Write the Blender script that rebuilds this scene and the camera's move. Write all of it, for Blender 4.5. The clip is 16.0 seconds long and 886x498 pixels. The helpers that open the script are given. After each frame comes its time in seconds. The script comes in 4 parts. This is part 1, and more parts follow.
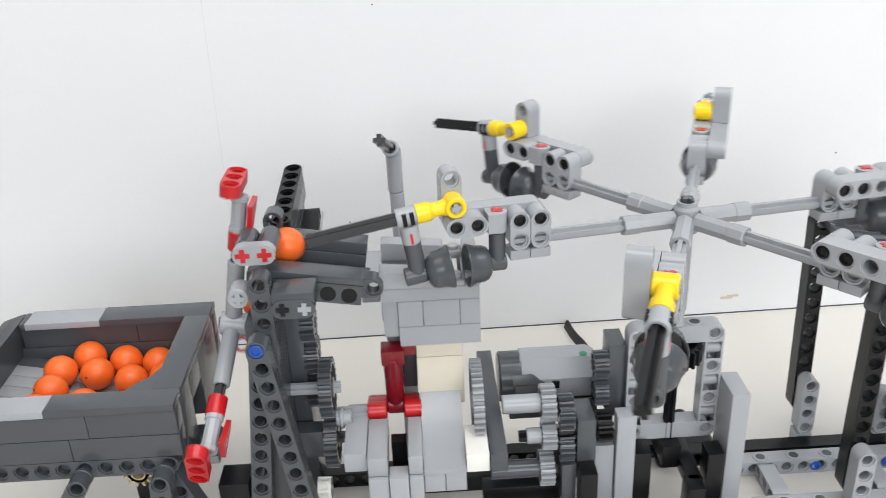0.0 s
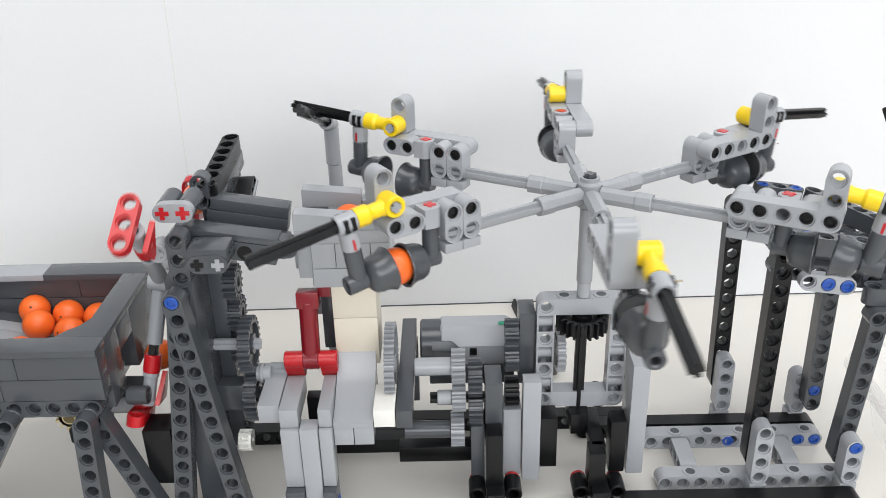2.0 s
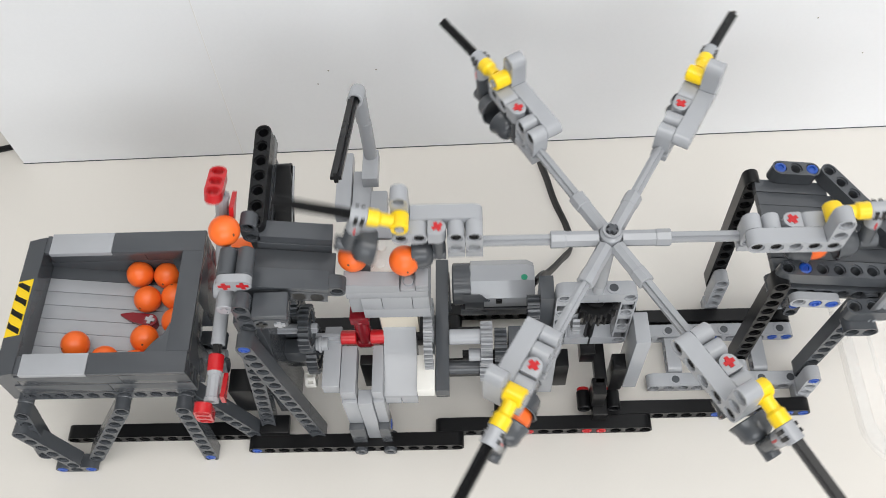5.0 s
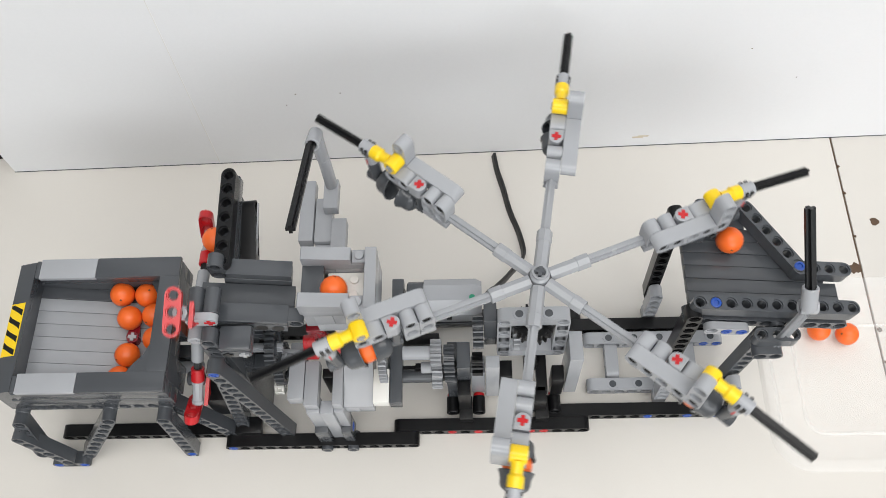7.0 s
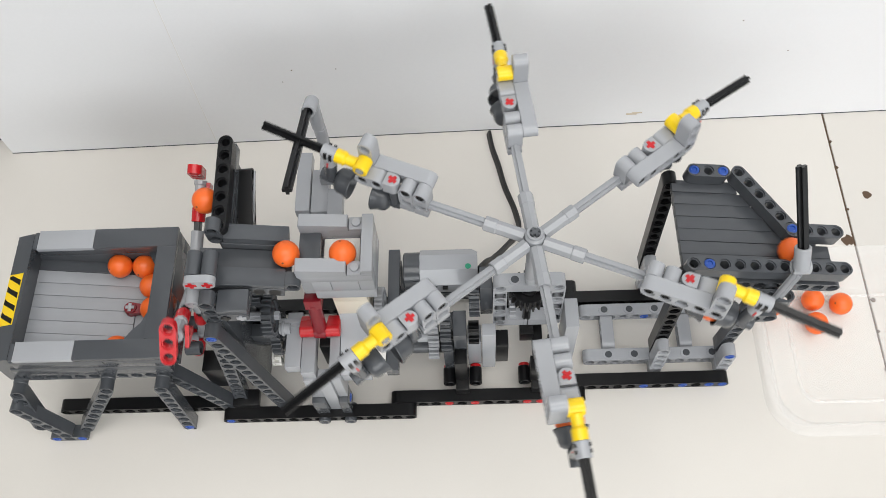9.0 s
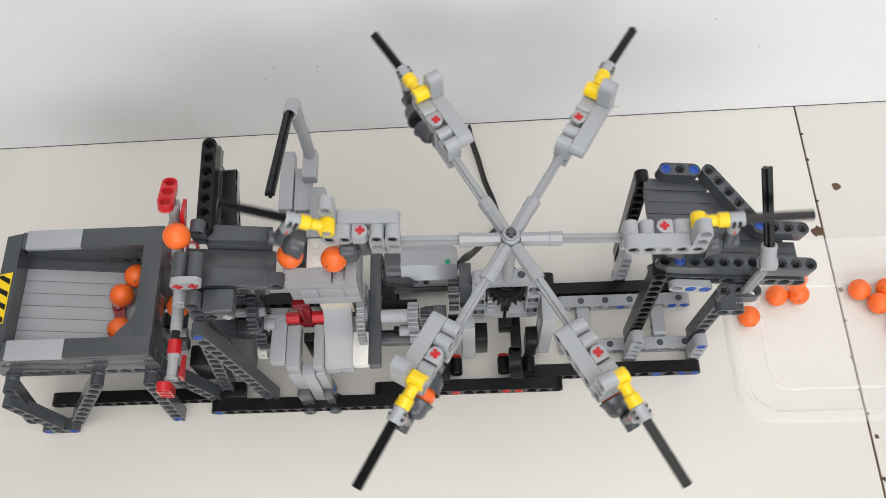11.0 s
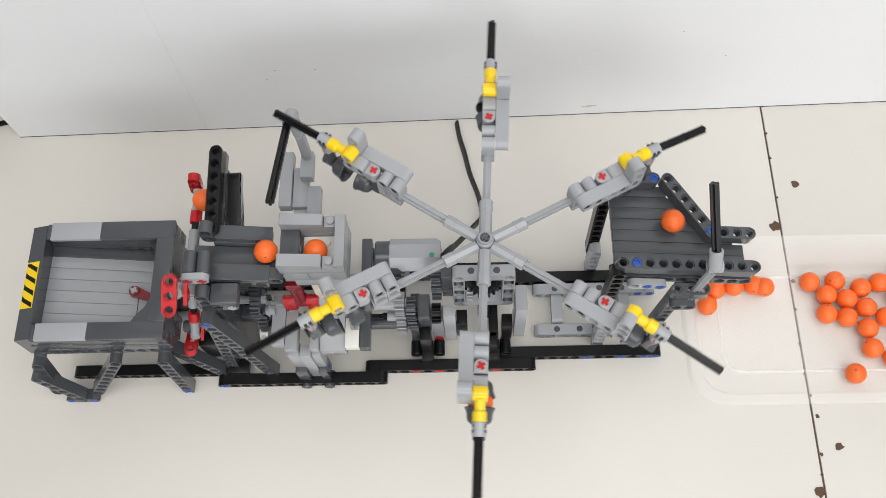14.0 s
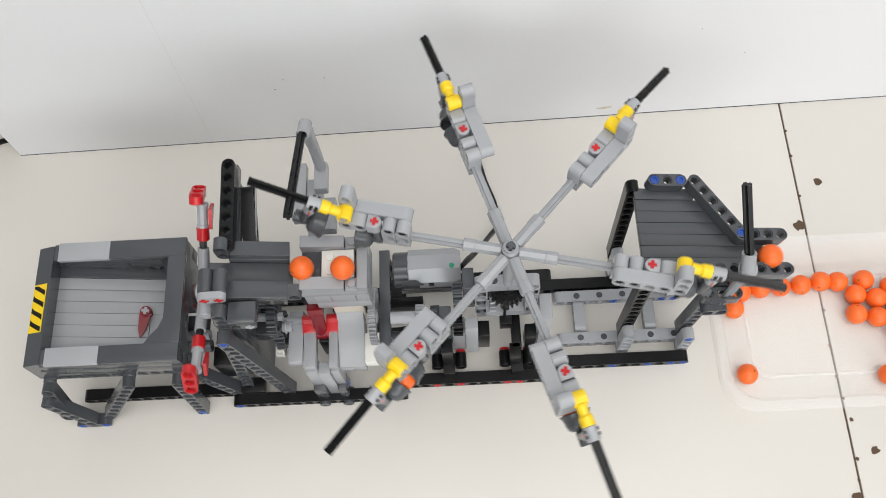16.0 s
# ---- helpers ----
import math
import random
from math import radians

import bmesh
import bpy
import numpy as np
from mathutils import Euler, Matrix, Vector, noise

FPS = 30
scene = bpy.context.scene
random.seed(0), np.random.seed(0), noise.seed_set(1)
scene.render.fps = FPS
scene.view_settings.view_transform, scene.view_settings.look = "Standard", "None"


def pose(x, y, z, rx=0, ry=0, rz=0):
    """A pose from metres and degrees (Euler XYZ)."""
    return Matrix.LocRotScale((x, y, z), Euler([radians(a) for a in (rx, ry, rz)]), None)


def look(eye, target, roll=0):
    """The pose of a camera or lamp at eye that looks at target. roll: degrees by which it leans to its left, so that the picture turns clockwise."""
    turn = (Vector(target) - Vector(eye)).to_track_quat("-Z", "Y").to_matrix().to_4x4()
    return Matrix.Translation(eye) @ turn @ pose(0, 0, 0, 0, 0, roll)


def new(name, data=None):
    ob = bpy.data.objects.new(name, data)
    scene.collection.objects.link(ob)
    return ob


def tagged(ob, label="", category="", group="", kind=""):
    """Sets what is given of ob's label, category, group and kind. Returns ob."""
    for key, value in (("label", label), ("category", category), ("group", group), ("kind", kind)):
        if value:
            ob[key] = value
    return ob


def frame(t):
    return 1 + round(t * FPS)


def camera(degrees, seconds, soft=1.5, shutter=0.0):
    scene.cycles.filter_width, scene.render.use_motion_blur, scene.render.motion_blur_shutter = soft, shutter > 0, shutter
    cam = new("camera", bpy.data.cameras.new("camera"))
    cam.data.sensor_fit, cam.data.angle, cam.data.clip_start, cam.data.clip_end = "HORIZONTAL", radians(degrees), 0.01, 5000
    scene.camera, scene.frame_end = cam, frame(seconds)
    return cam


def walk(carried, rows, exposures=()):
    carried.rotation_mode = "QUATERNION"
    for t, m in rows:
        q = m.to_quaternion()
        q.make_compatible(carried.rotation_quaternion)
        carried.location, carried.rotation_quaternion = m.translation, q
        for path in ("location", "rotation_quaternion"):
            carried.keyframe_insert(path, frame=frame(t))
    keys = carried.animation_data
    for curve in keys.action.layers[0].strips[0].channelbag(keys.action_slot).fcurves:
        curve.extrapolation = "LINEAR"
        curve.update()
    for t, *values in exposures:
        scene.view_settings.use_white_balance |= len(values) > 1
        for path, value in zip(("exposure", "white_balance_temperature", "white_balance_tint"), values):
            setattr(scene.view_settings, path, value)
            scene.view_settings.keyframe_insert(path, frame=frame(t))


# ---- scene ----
cam = camera(53.2, 16.0, soft=0.6, shutter=0.35)
PATH = [
    (0, (0.087, -0.266, 0.285), (0.123, 1.54, -0.574), -2.7),
    (0.5, (0.107, -0.282, 0.288), (0.164, 1.528, -0.559), -1.7),
    (1, (0.125, -0.29, 0.286), (0.178, 1.515, -0.575), -0.8),
    (1.5, (0.13, -0.289, 0.281), (0.154, 1.517, -0.579), -1.0),
    (2, (0.131, -0.289, 0.281), (0.115, 1.514, -0.584), -1.5),
    (2.5, (0.13, -0.289, 0.279), (0.097, 1.514, -0.587), -1.7),
    (3, (0.13, -0.288, 0.277), (0.051, 1.51, -0.596), -2.1),
    (3.2, (0.13, -0.292, 0.279), (0.026, 1.5, -0.602), -2.4),
    (5.3, (0.128, -0.151, 0.508), (0.06, 0.831, -1.233), -5.0),
    (5.5, (0.141, -0.157, 0.521), (0.041, 0.825, -1.218), -6.6),
    (6, (0.149, -0.165, 0.535), (0.077, 0.791, -1.221), -5.4),
    (6.5, (0.158, -0.158, 0.545), (0.081, 0.754, -1.233), -5.8),
    (7, (0.159, -0.135, 0.541), (0.078, 0.761, -1.245), -6.0),
    (7.5, (0.157, -0.137, 0.538), (0.069, 0.787, -1.233), -6.3),
    (8, (0.159, -0.153, 0.533), (0.076, 0.764, -1.242), -6.4),
    (8.5, (0.161, -0.157, 0.531), (0.084, 0.758, -1.246), -6.2),
    (9, (0.159, -0.158, 0.533), (0.086, 0.76, -1.242), -5.8),
    (9.2, (0.156, -0.155, 0.533), (0.095, 0.758, -1.245), -5.2),
    (11.3, (0.169, -0.152, 0.562), (0.122, 0.69, -1.251), -5.0),
    (11.5, (0.174, -0.151, 0.581), (0.116, 0.672, -1.241), -5.5),
    (12, (0.178, -0.15, 0.604), (0.117, 0.643, -1.231), -5.2),
    (12.5, (0.179, -0.146, 0.614), (0.121, 0.616, -1.234), -4.8),
    (13, (0.18, -0.147, 0.613), (0.118, 0.62, -1.233), -5.2),
    (13.5, (0.181, -0.148, 0.613), (0.116, 0.619, -1.233), -5.7),
    (14, (0.18, -0.149, 0.612), (0.118, 0.611, -1.237), -5.6),
    (14.5, (0.181, -0.149, 0.611), (0.116, 0.611, -1.238), -5.8),
    (15, (0.182, -0.148, 0.608), (0.107, 0.618, -1.238), -6.5),
    (15.5, (0.179, -0.145, 0.606), (0.106, 0.62, -1.24), -6.4),
    (16, (0.163, -0.139, 0.598), (0.115, 0.631, -1.247), -6.2),
]
walk(cam, [(t, look(eye, target, roll)) for t, eye, target, roll in PATH],
     [(0, -0.34, 6450, 10), (3.2, -0.34, 6450, 10), (5.5, -0.46, 6540, 10), (9.0, -0.5, 6560, 10), (12.0, -0.62, 6600, 10), (16.0, -0.58, 6600, 10)])

# ---- room, lamps, exposure ----
U = 0.008


def lamp(name, size_x, size_y, power, m, tint=(1.0, 0.99, 0.975)):
    data = bpy.data.lights.new(name, "AREA")
    data.shape, data.size, data.size_y, data.energy, data.color = "RECTANGLE", size_x, size_y, power, tint
    ob = new(name, data)
    ob.matrix_basis = m
    return ob


world = bpy.data.worlds.new("room_air")
scene.world = world
world.use_nodes = True
world.node_tree.nodes["Background"].inputs[0].default_value = (0.9, 0.93, 1.0, 1)
world.node_tree.nodes["Background"].inputs[1].default_value = 0.3
lamp("ceiling_light", 2.2, 0.9, 33, pose(0.5, -0.45, 1.86))
# added fill from behind the camera, brightens the board and front faces
lamp("front_fill_light", 2.6, 1.25, 60, pose(0.85, -2.36, 1.05, 90, 0, 0), (0.97, 1.0, 1.02))


# ---- materials ----
def material(name, color, rough=0.35, grain=0.06, scale=180.0, bump=0.02, metal=0.0, coat=0.0, spec=0.5, stain=0.0, stain_scale=9.0):
    m = bpy.data.materials.new(name)
    m.use_nodes = True
    n, link = m.node_tree.nodes, m.node_tree.links
    p = n["Principled BSDF"]
    p.inputs["Metallic"].default_value = metal
    p.inputs["Coat Weight"].default_value = coat
    p.inputs["Specular IOR Level"].default_value = spec
    co = n.new("ShaderNodeTexCoord")
    fine = n.new("ShaderNodeTexNoise")
    fine.inputs["Scale"].default_value, fine.inputs["Detail"].default_value = scale, 4
    wide = n.new("ShaderNodeTexNoise")
    wide.inputs["Scale"].default_value, wide.inputs["Detail"].default_value = stain_scale, 5
    link.new(co.outputs["Object"], fine.inputs["Vector"])
    link.new(co.outputs["Object"], wide.inputs["Vector"])
    info = n.new("ShaderNodeObjectInfo")
    hue = n.new("ShaderNodeHueSaturation")
    hue.inputs["Color"].default_value = (*color, 1)
    val = n.new("ShaderNodeMath")
    val.operation = "MULTIPLY_ADD"
    link.new(fine.outputs["Fac"], val.inputs[0])
    val.inputs[1].default_value, val.inputs[2].default_value = grain, 1 - grain / 2
    spot = n.new("ShaderNodeMath")
    spot.operation = "MULTIPLY_ADD"
    link.new(wide.outputs["Fac"], spot.inputs[0])
    spot.inputs[1].default_value = stain + 0.05
    link.new(val.outputs[0], spot.inputs[2])
    tone = n.new("ShaderNodeMath")
    tone.operation = "MULTIPLY_ADD"
    link.new(info.outputs["Random"], tone.inputs[0])
    tone.inputs[1].default_value = 0.06
    link.new(spot.outputs[0], tone.inputs[2])
    shift = n.new("ShaderNodeMath")
    shift.operation = "SUBTRACT"
    link.new(tone.outputs[0], shift.inputs[0])
    shift.inputs[1].default_value = 0.055 + stain / 2
    link.new(shift.outputs[0], hue.inputs["Value"])
    link.new(hue.outputs["Color"], p.inputs["Base Color"])
    ro = n.new("ShaderNodeMath")
    ro.operation = "MULTIPLY_ADD"
    link.new(wide.outputs["Fac"], ro.inputs[0])
    ro.inputs[1].default_value, ro.inputs[2].default_value = 0.16, rough - 0.08
    link.new(ro.outputs[0], p.inputs["Roughness"])
    bu = n.new("ShaderNodeBump")
    bu.inputs["Strength"].default_value, bu.inputs["Distance"].default_value = bump, 0.001
    link.new(fine.outputs["Fac"], bu.inputs["Height"])
    link.new(bu.outputs["Normal"], p.inputs["Normal"])
    return m


LIGHT = material("light_grey_plastic", (0.35, 0.363, 0.386), 0.22, grain=0.04, bump=0.012)
SPOKE = material("grey_axle_plastic", (0.32, 0.332, 0.352), 0.25)
DARK = material("dark_grey_plastic", (0.068, 0.074, 0.083), 0.22, grain=0.05, bump=0.012)
BLACK = material("black_plastic", (0.006, 0.0062, 0.007), 0.3, spec=0.28)
RED = material("red_plastic", (0.5, 0.011, 0.016), 0.28)
MAROON = material("dark_red_plastic", (0.2, 0.008, 0.015), 0.26)
YELLOW = material("yellow_plastic", (0.9, 0.62, 0.01), 0.3)
BLUE = material("blue_plastic", (0.012, 0.07, 0.36), 0.3)
TAN = material("tan_plastic", (0.6, 0.5, 0.28), 0.35)
CREAM = material("cream_plastic", (0.72, 0.66, 0.55), 0.35)
WHITE = material("white_plastic", (0.82, 0.81, 0.77), 0.3)
ORANGE = material("orange_ball_plastic", (0.9, 0.15, 0.02), 0.38, 0.1, 420, 0.05)
TABLE = material("cream_laminate", (0.66, 0.635, 0.595), 0.34, 0.03, 900, 0.03, stain=0.09, stain_scale=5.0)
BOARD = material("white_foam_board", (0.84, 0.85, 0.87), 0.55, 0.03, 500, 0.03, stain=0.07, stain_scale=2.5)
EDGE = material("brown_chipboard", (0.1, 0.06, 0.035), 0.8, 0.5, 900, 0.4)
WALLPAINT = material("white_wall_paint", (0.78, 0.77, 0.75), 0.7, 0.03, 200, 0.05)
FLOORING = material("grey_vinyl_floor", (0.4, 0.4, 0.4), 0.6)
TAPE = material("old_tape", (0.62, 0.54, 0.42), 0.5, 0.2, 300, 0.1)
RUBBER = material("black_rubber", (0.013, 0.013, 0.014), 0.5)


def clear(name, tint, rough):
    m = bpy.data.materials.new(name)
    m.use_nodes = True
    n, link = m.node_tree.nodes, m.node_tree.links
    p = n["Principled BSDF"]
    glass = n.new("ShaderNodeBsdfTransparent")
    glass.inputs[0].default_value = (*tint, 1)
    mix = n.new("ShaderNodeMixShader")
    mix.inputs[0].default_value = 0.23
    co = n.new("ShaderNodeTexCoord")
    no = n.new("ShaderNodeTexNoise")
    no.inputs["Scale"].default_value = 30
    link.new(co.outputs["Object"], no.inputs["Vector"])
    bu = n.new("ShaderNodeBump")
    bu.inputs["Strength"].default_value, bu.inputs["Distance"].default_value = 0.15, 0.002
    link.new(no.outputs["Fac"], bu.inputs["Height"])
    link.new(bu.outputs["Normal"], p.inputs["Normal"])
    p.inputs["Base Color"].default_value = (0.93, 0.92, 0.92, 1)
    p.inputs["Roughness"].default_value = rough
    link.new(glass.outputs[0], mix.inputs[1])
    link.new(p.outputs[0], mix.inputs[2])
    link.new(mix.outputs[0], n["Material Output"].inputs["Surface"])
    return m


CLEAR = clear("clear_tray_plastic", (0.975, 0.975, 0.972), 0.12)


# ---- making parts; lengths in studs of 8 mm ----
BASES = {}


def finish(bm, material_, name):
    bmesh.ops.recalc_face_normals(bm, faces=bm.faces)
    me = bpy.data.meshes.new(name)
    bm.to_mesh(me)
    bm.free()
    me.materials.append(material_)
    me.polygons.foreach_set("use_smooth", [True] * len(me.polygons))
    me.set_sharp_from_angle(angle=radians(32))
    return me


def thing(name, base, label, category, group="", kind=""):
    ob = new(name)
    ob.empty_display_size = 0.01
    ob.location = Vector(base) * U
    BASES[ob] = Vector(base)
    return tagged(ob, label, category, group, kind)


def part(name, bm, material_, parent, label="", at=None):
    """Links bm, built in world studs (or about the point at), as one mesh under its parent."""
    base = BASES[parent]
    origin = base if at is None else Vector(at)
    bmesh.ops.remove_doubles(bm, verts=bm.verts, dist=0.0008)
    if at is None:
        bm.transform(Matrix.Translation(-base))
    bm.transform(Matrix.Scale(U, 4))
    ob = new(name, finish(bm, material_, name))
    ob.parent = parent
    ob.location = (origin - base) * U
    BASES[ob] = origin
    if label:
        ob["label"] = label
    return ob


def single(name, bm, material_, label, category, base=(0, 0, 0), group="", kind=""):
    bm.transform(Matrix.Translation(-Vector(base)))
    bm.transform(Matrix.Scale(U, 4))
    ob = new(name, finish(bm, material_, name))
    ob.location = Vector(base) * U
    BASES[ob] = Vector(base)
    return tagged(ob, label, category, group, kind)


def bms():
    return bmesh.new()


def basis(o, x, y):
    """A frame at o whose x and y run along the given directions."""
    x = Vector(x).normalized()
    y = Vector(y)
    y = (y - x * y.dot(x)).normalized()
    z = x.cross(y)
    return Matrix.Translation(o) @ Matrix((x, y, z)).transposed().to_4x4()


def along(p0, p1):
    d = Vector(p1) - Vector(p0)
    return Matrix.Translation(p0) @ d.to_track_quat("Z", "Y").to_matrix().to_4x4(), d.length


def box(b, x0, x1, y0, y1, z0, z1, bev=0.05, m=None):
    r = bmesh.ops.create_cube(b, size=1)
    t = Matrix.Translation(((x0 + x1) / 2, (y0 + y1) / 2, (z0 + z1) / 2)) @ Matrix.Diagonal((x1 - x0, y1 - y0, z1 - z0, 1))
    bmesh.ops.transform(b, matrix=(m or Matrix()) @ t, verts=r["verts"])
    if bev:
        edges = {e for v in r["verts"] for e in v.link_edges}
        bmesh.ops.bevel(b, geom=list(edges), offset=bev, segments=2, affect="EDGES", profile=0.6)
    return b


def lathe(b, profile, m, seg=24, close=False):
    """Turns (radius, height) pairs about the local z axis."""
    rings = []
    for r, z in profile:
        if r < 1e-5:
            rings.append([b.verts.new(m @ Vector((0, 0, z)))] * seg)
        else:
            rings.append([b.verts.new(m @ Vector((r * math.cos(a), r * math.sin(a), z))) for a in (2 * math.pi * k / seg for k in range(seg))])
    pairs = list(zip(rings, rings[1:]))
    if close:
        pairs.append((rings[-1], rings[0]))
    for p, q in pairs:
        for k in range(seg):
            f = [p[k], p[(k + 1) % seg], q[(k + 1) % seg], q[k]]
            f = [v for i, v in enumerate(f) if v not in f[:i]]
            if len(f) > 2:
                b.faces.new(f)
    return b


def rod(b, p0, p1, r=0.3, seg=18, bev=0.05):
    m, n = along(p0, p1)
    return lathe(b, [(0, 0), (r - bev, 0), (r, bev), (r, n - bev), (r - bev, n), (0, n)], m, seg)


def tube(b, p0, p1, r=0.48, hole=0.3, seg=20):
    m, n = along(p0, p1)
    return lathe(b, [(hole, 0.06), (hole + 0.08, 0), (r - 0.04, 0), (r, 0.05), (r, n - 0.05), (r - 0.04, n), (hole + 0.08, n), (hole, n - 0.06)], m, seg, True)


def axle(b, p0, p1, r=0.3, turn=0.0):
    """A cross-shaped axle."""
    m, n = along(p0, p1)
    m = m @ Matrix.Rotation(turn, 4, "Z")
    w = 0.11
    o = [(r, -w), (r, w), (w, w), (w, r), (-w, r), (-w, w), (-r, w), (-r, -w), (-w, -w), (-w, -r), (w, -r), (w, -w)]
    lo = [b.verts.new(m @ Vector((x, y, 0))) for x, y in o]
    hi = [b.verts.new(m @ Vector((x, y, n))) for x, y in o]
    for k in range(12):
        b.faces.new((lo[k - 1], lo[k], hi[k], hi[k - 1]))
    b.faces.new(lo)
    b.faces.new(hi[::-1])
    return b


def liftarm(b, cells, m, w=0.97, solid=(), hole=0.3, bare=()):
    """A studless beam: a row or figure of unit cells in the local xz plane with holes along y."""
    have, h, seg = set(cells), 0.485, 16
    steps = ((1, 0), (0, 1), (-1, 0), (0, -1))
    for i, j in cells:
        if (i, j) in bare:
            continue
        near = [(i + dx, j + dz) in have for dx, dz in steps]
        per = []
        for k in range(seg):
            a = 2 * math.pi * k / seg
            c, s = math.cos(a), math.sin(a)
            q = int(k // (seg // 4))
            if not near[q] and not near[(q + 1) % 4] and k % 4:
                per.append((c * h, s * h))
            else:
                x, z = c / max(abs(c), abs(s)) * h, s / max(abs(c), abs(s)) * h
                if near[0] and x > h - 0.01 or near[2] and x < 0.01 - h:
                    x = math.copysign(0.5, x)
                if near[1] and z > h - 0.01 or near[3] and z < 0.01 - h:
                    z = math.copysign(0.5, z)
                per.append((x, z))
        ring = lambda r: [(r * math.cos(2 * math.pi * k / seg), r * math.sin(2 * math.pi * k / seg)) for k in range(seg)]
        up = lambda pts, y: [b.verts.new(m @ Vector((i + x, y, j + z))) for x, z in pts]
        sides = []
        for s in (-1, 1):
            y = s * w / 2
            if (i, j) in solid:
                o = up(per, y)
                b.faces.new(o)
                sides.append((o, None))
                continue
            o, c1, c2, c3 = up(per, y), up(ring(0.39), y), up(ring(0.375), y - s * 0.1), up(ring(hole), y - s * 0.1)
            for p, q in ((o, c1), (c1, c2), (c2, c3)):
                for k in range(seg):
                    b.faces.new((p[k - 1], p[k], q[k], q[k - 1]))
            sides.append((o, c3))
        (oa, ha), (ob_, hb) = sides
        for k in range(seg):
            mid = ((k - 0.5) * 360 / seg) % 360
            if not near[int(((mid + 45) % 360) // 90)]:
                b.faces.new((oa[k - 1], oa[k], ob_[k], ob_[k - 1]))
            if ha:
                b.faces.new((ha[k - 1], ha[k], hb[k], hb[k - 1]))
    return b


def beam(name, parent, material_, p0, p1, hole_axis, label="", w=0.97):
    """A straight beam from the centre of its first hole to that of its last."""
    n = round((Vector(p1) - Vector(p0)).length) + 1
    m = basis(p0, Vector(p1) - Vector(p0), hole_axis)
    return part(name, liftarm(bms(), [(i, 0) for i in range(n)], m, w), material_, parent, label)


def pin(parent, p, d, material_, r=0.34, name="pin"):
    """The end of a connector pin seen in a hole, with its slot."""
    d = Vector(d).normalized()
    m, _ = along(Vector(p) - d * 0.3, Vector(p))
    b = lathe(bms(), [(0, 0), (r, 0), (r, 0.3), (r - 0.05, 0.33), (0.2, 0.33), (0.17, 0.25), (0, 0.25)], m, 16)
    return part(name, b, material_, parent)


def hole_shade_mark(parent, p, d, r=0.3):
    """A pin hole in a brick: a fine rim round a black disc for the bore's shade."""
    d = Vector(d).normalized()
    m, _ = along(Vector(p) - d * 0.25, Vector(p))
    part("hole", lathe(bms(), [(0, 0.256), (r, 0.256), (r, 0.262), (r + 0.09, 0.268), (r + 0.1, 0.2), (0, 0)], m, 18), BLACK, parent)


def gear(b, p0, p1, teeth, r, bore=0.3):
    m, n = along(p0, p1)
    prof = []
    for k in range(teeth):
        for f, q in ((0.0, r - 0.28), (0.22, r - 0.26), (0.36, r), (0.64, r), (0.78, r - 0.26)):
            a = 2 * math.pi * (k + f) / teeth
            prof.append((q * math.cos(a), q * math.sin(a)))
    lo = [b.verts.new(m @ Vector((x, y, 0))) for x, y in prof]
    hi = [b.verts.new(m @ Vector((x, y, n))) for x, y in prof]
    s = len(prof)
    inner = [b.verts.new(m @ Vector(((r - 0.42) * math.cos(2 * math.pi * k / s), (r - 0.42) * math.sin(2 * math.pi * k / s), z))) for z in (0, n) for k in range(s)]
    for k in range(s):
        b.faces.new((lo[k - 1], lo[k], hi[k], hi[k - 1]))
        b.faces.new((lo[k - 1], lo[k], inner[k], inner[k - 1 if k else s - 1]))
        b.faces.new((hi[k - 1], hi[k], inner[s + k], inner[s + (k - 1 if k else s - 1)]))
    # web and hub
    w = n * 0.25
    lathe(b, [(r - 0.38, w), (r - 0.38, n - w), (0.55, n - w), (0.55, n), (bore, n), (bore, 0), (0.55, 0), (0.55, w)], m, 24, True)
    lathe(b, [(r - 0.42, 0), (r - 0.42, n), (r - 0.36, n), (r - 0.36, 0)], m, 24, True)
    return b


SPINS = []


def spin_gear(parent, material_, p0, width, teeth, r, ratio, label=""):
    """A gear on an axle along x that turns ratio times as fast as the carousel."""
    b = gear(bms(), (0, 0, 0), (width, 0, 0), teeth, r)
    ob = part("gear", b, material_, parent, label, at=p0)
    SPINS.append((ob, ratio))
    return ob


def cup(b, m):
    """A bell-shaped suction cup that opens along local z; its stem begins at 0."""
    return lathe(b, [(0, 0), (0.36, 0), (0.36, 0.16), (0.6, 0.22), (0.8, 0.38), (0.88, 0.6), (0.9, 0.9), (0.97, 1.12), (1.06, 1.3), (1.04, 1.36), (0.98, 1.34),
                     (0.86, 1.1), (0.78, 0.8), (0.7, 0.6), (0.4, 0.5), (0, 0.5)], m, 28)


X, Y, Z = Vector((1, 0, 0)), Vector((0, 1, 0)), Vector((0, 0, 1))

# ---- table, board behind, room ----
SEAM = 51.4
table = thing("table", (0, 0, 0), "cream laminate table top of two boards with a dark seam", "table", kind="structure")
part("board", box(bms(), -70, SEAM - 0.085, -50, 75, -2.3, 0, 0.06), TABLE, table)
part("board", box(bms(), SEAM + 0.085, 160, -50, 75, -2.3, 0, 0.06), TABLE, table)
part("seam_strip", box(bms(), SEAM - 0.08, SEAM + 0.08, -50, 75, -2.2, -0.12, 0), EDGE, table, "dark open seam between the boards")


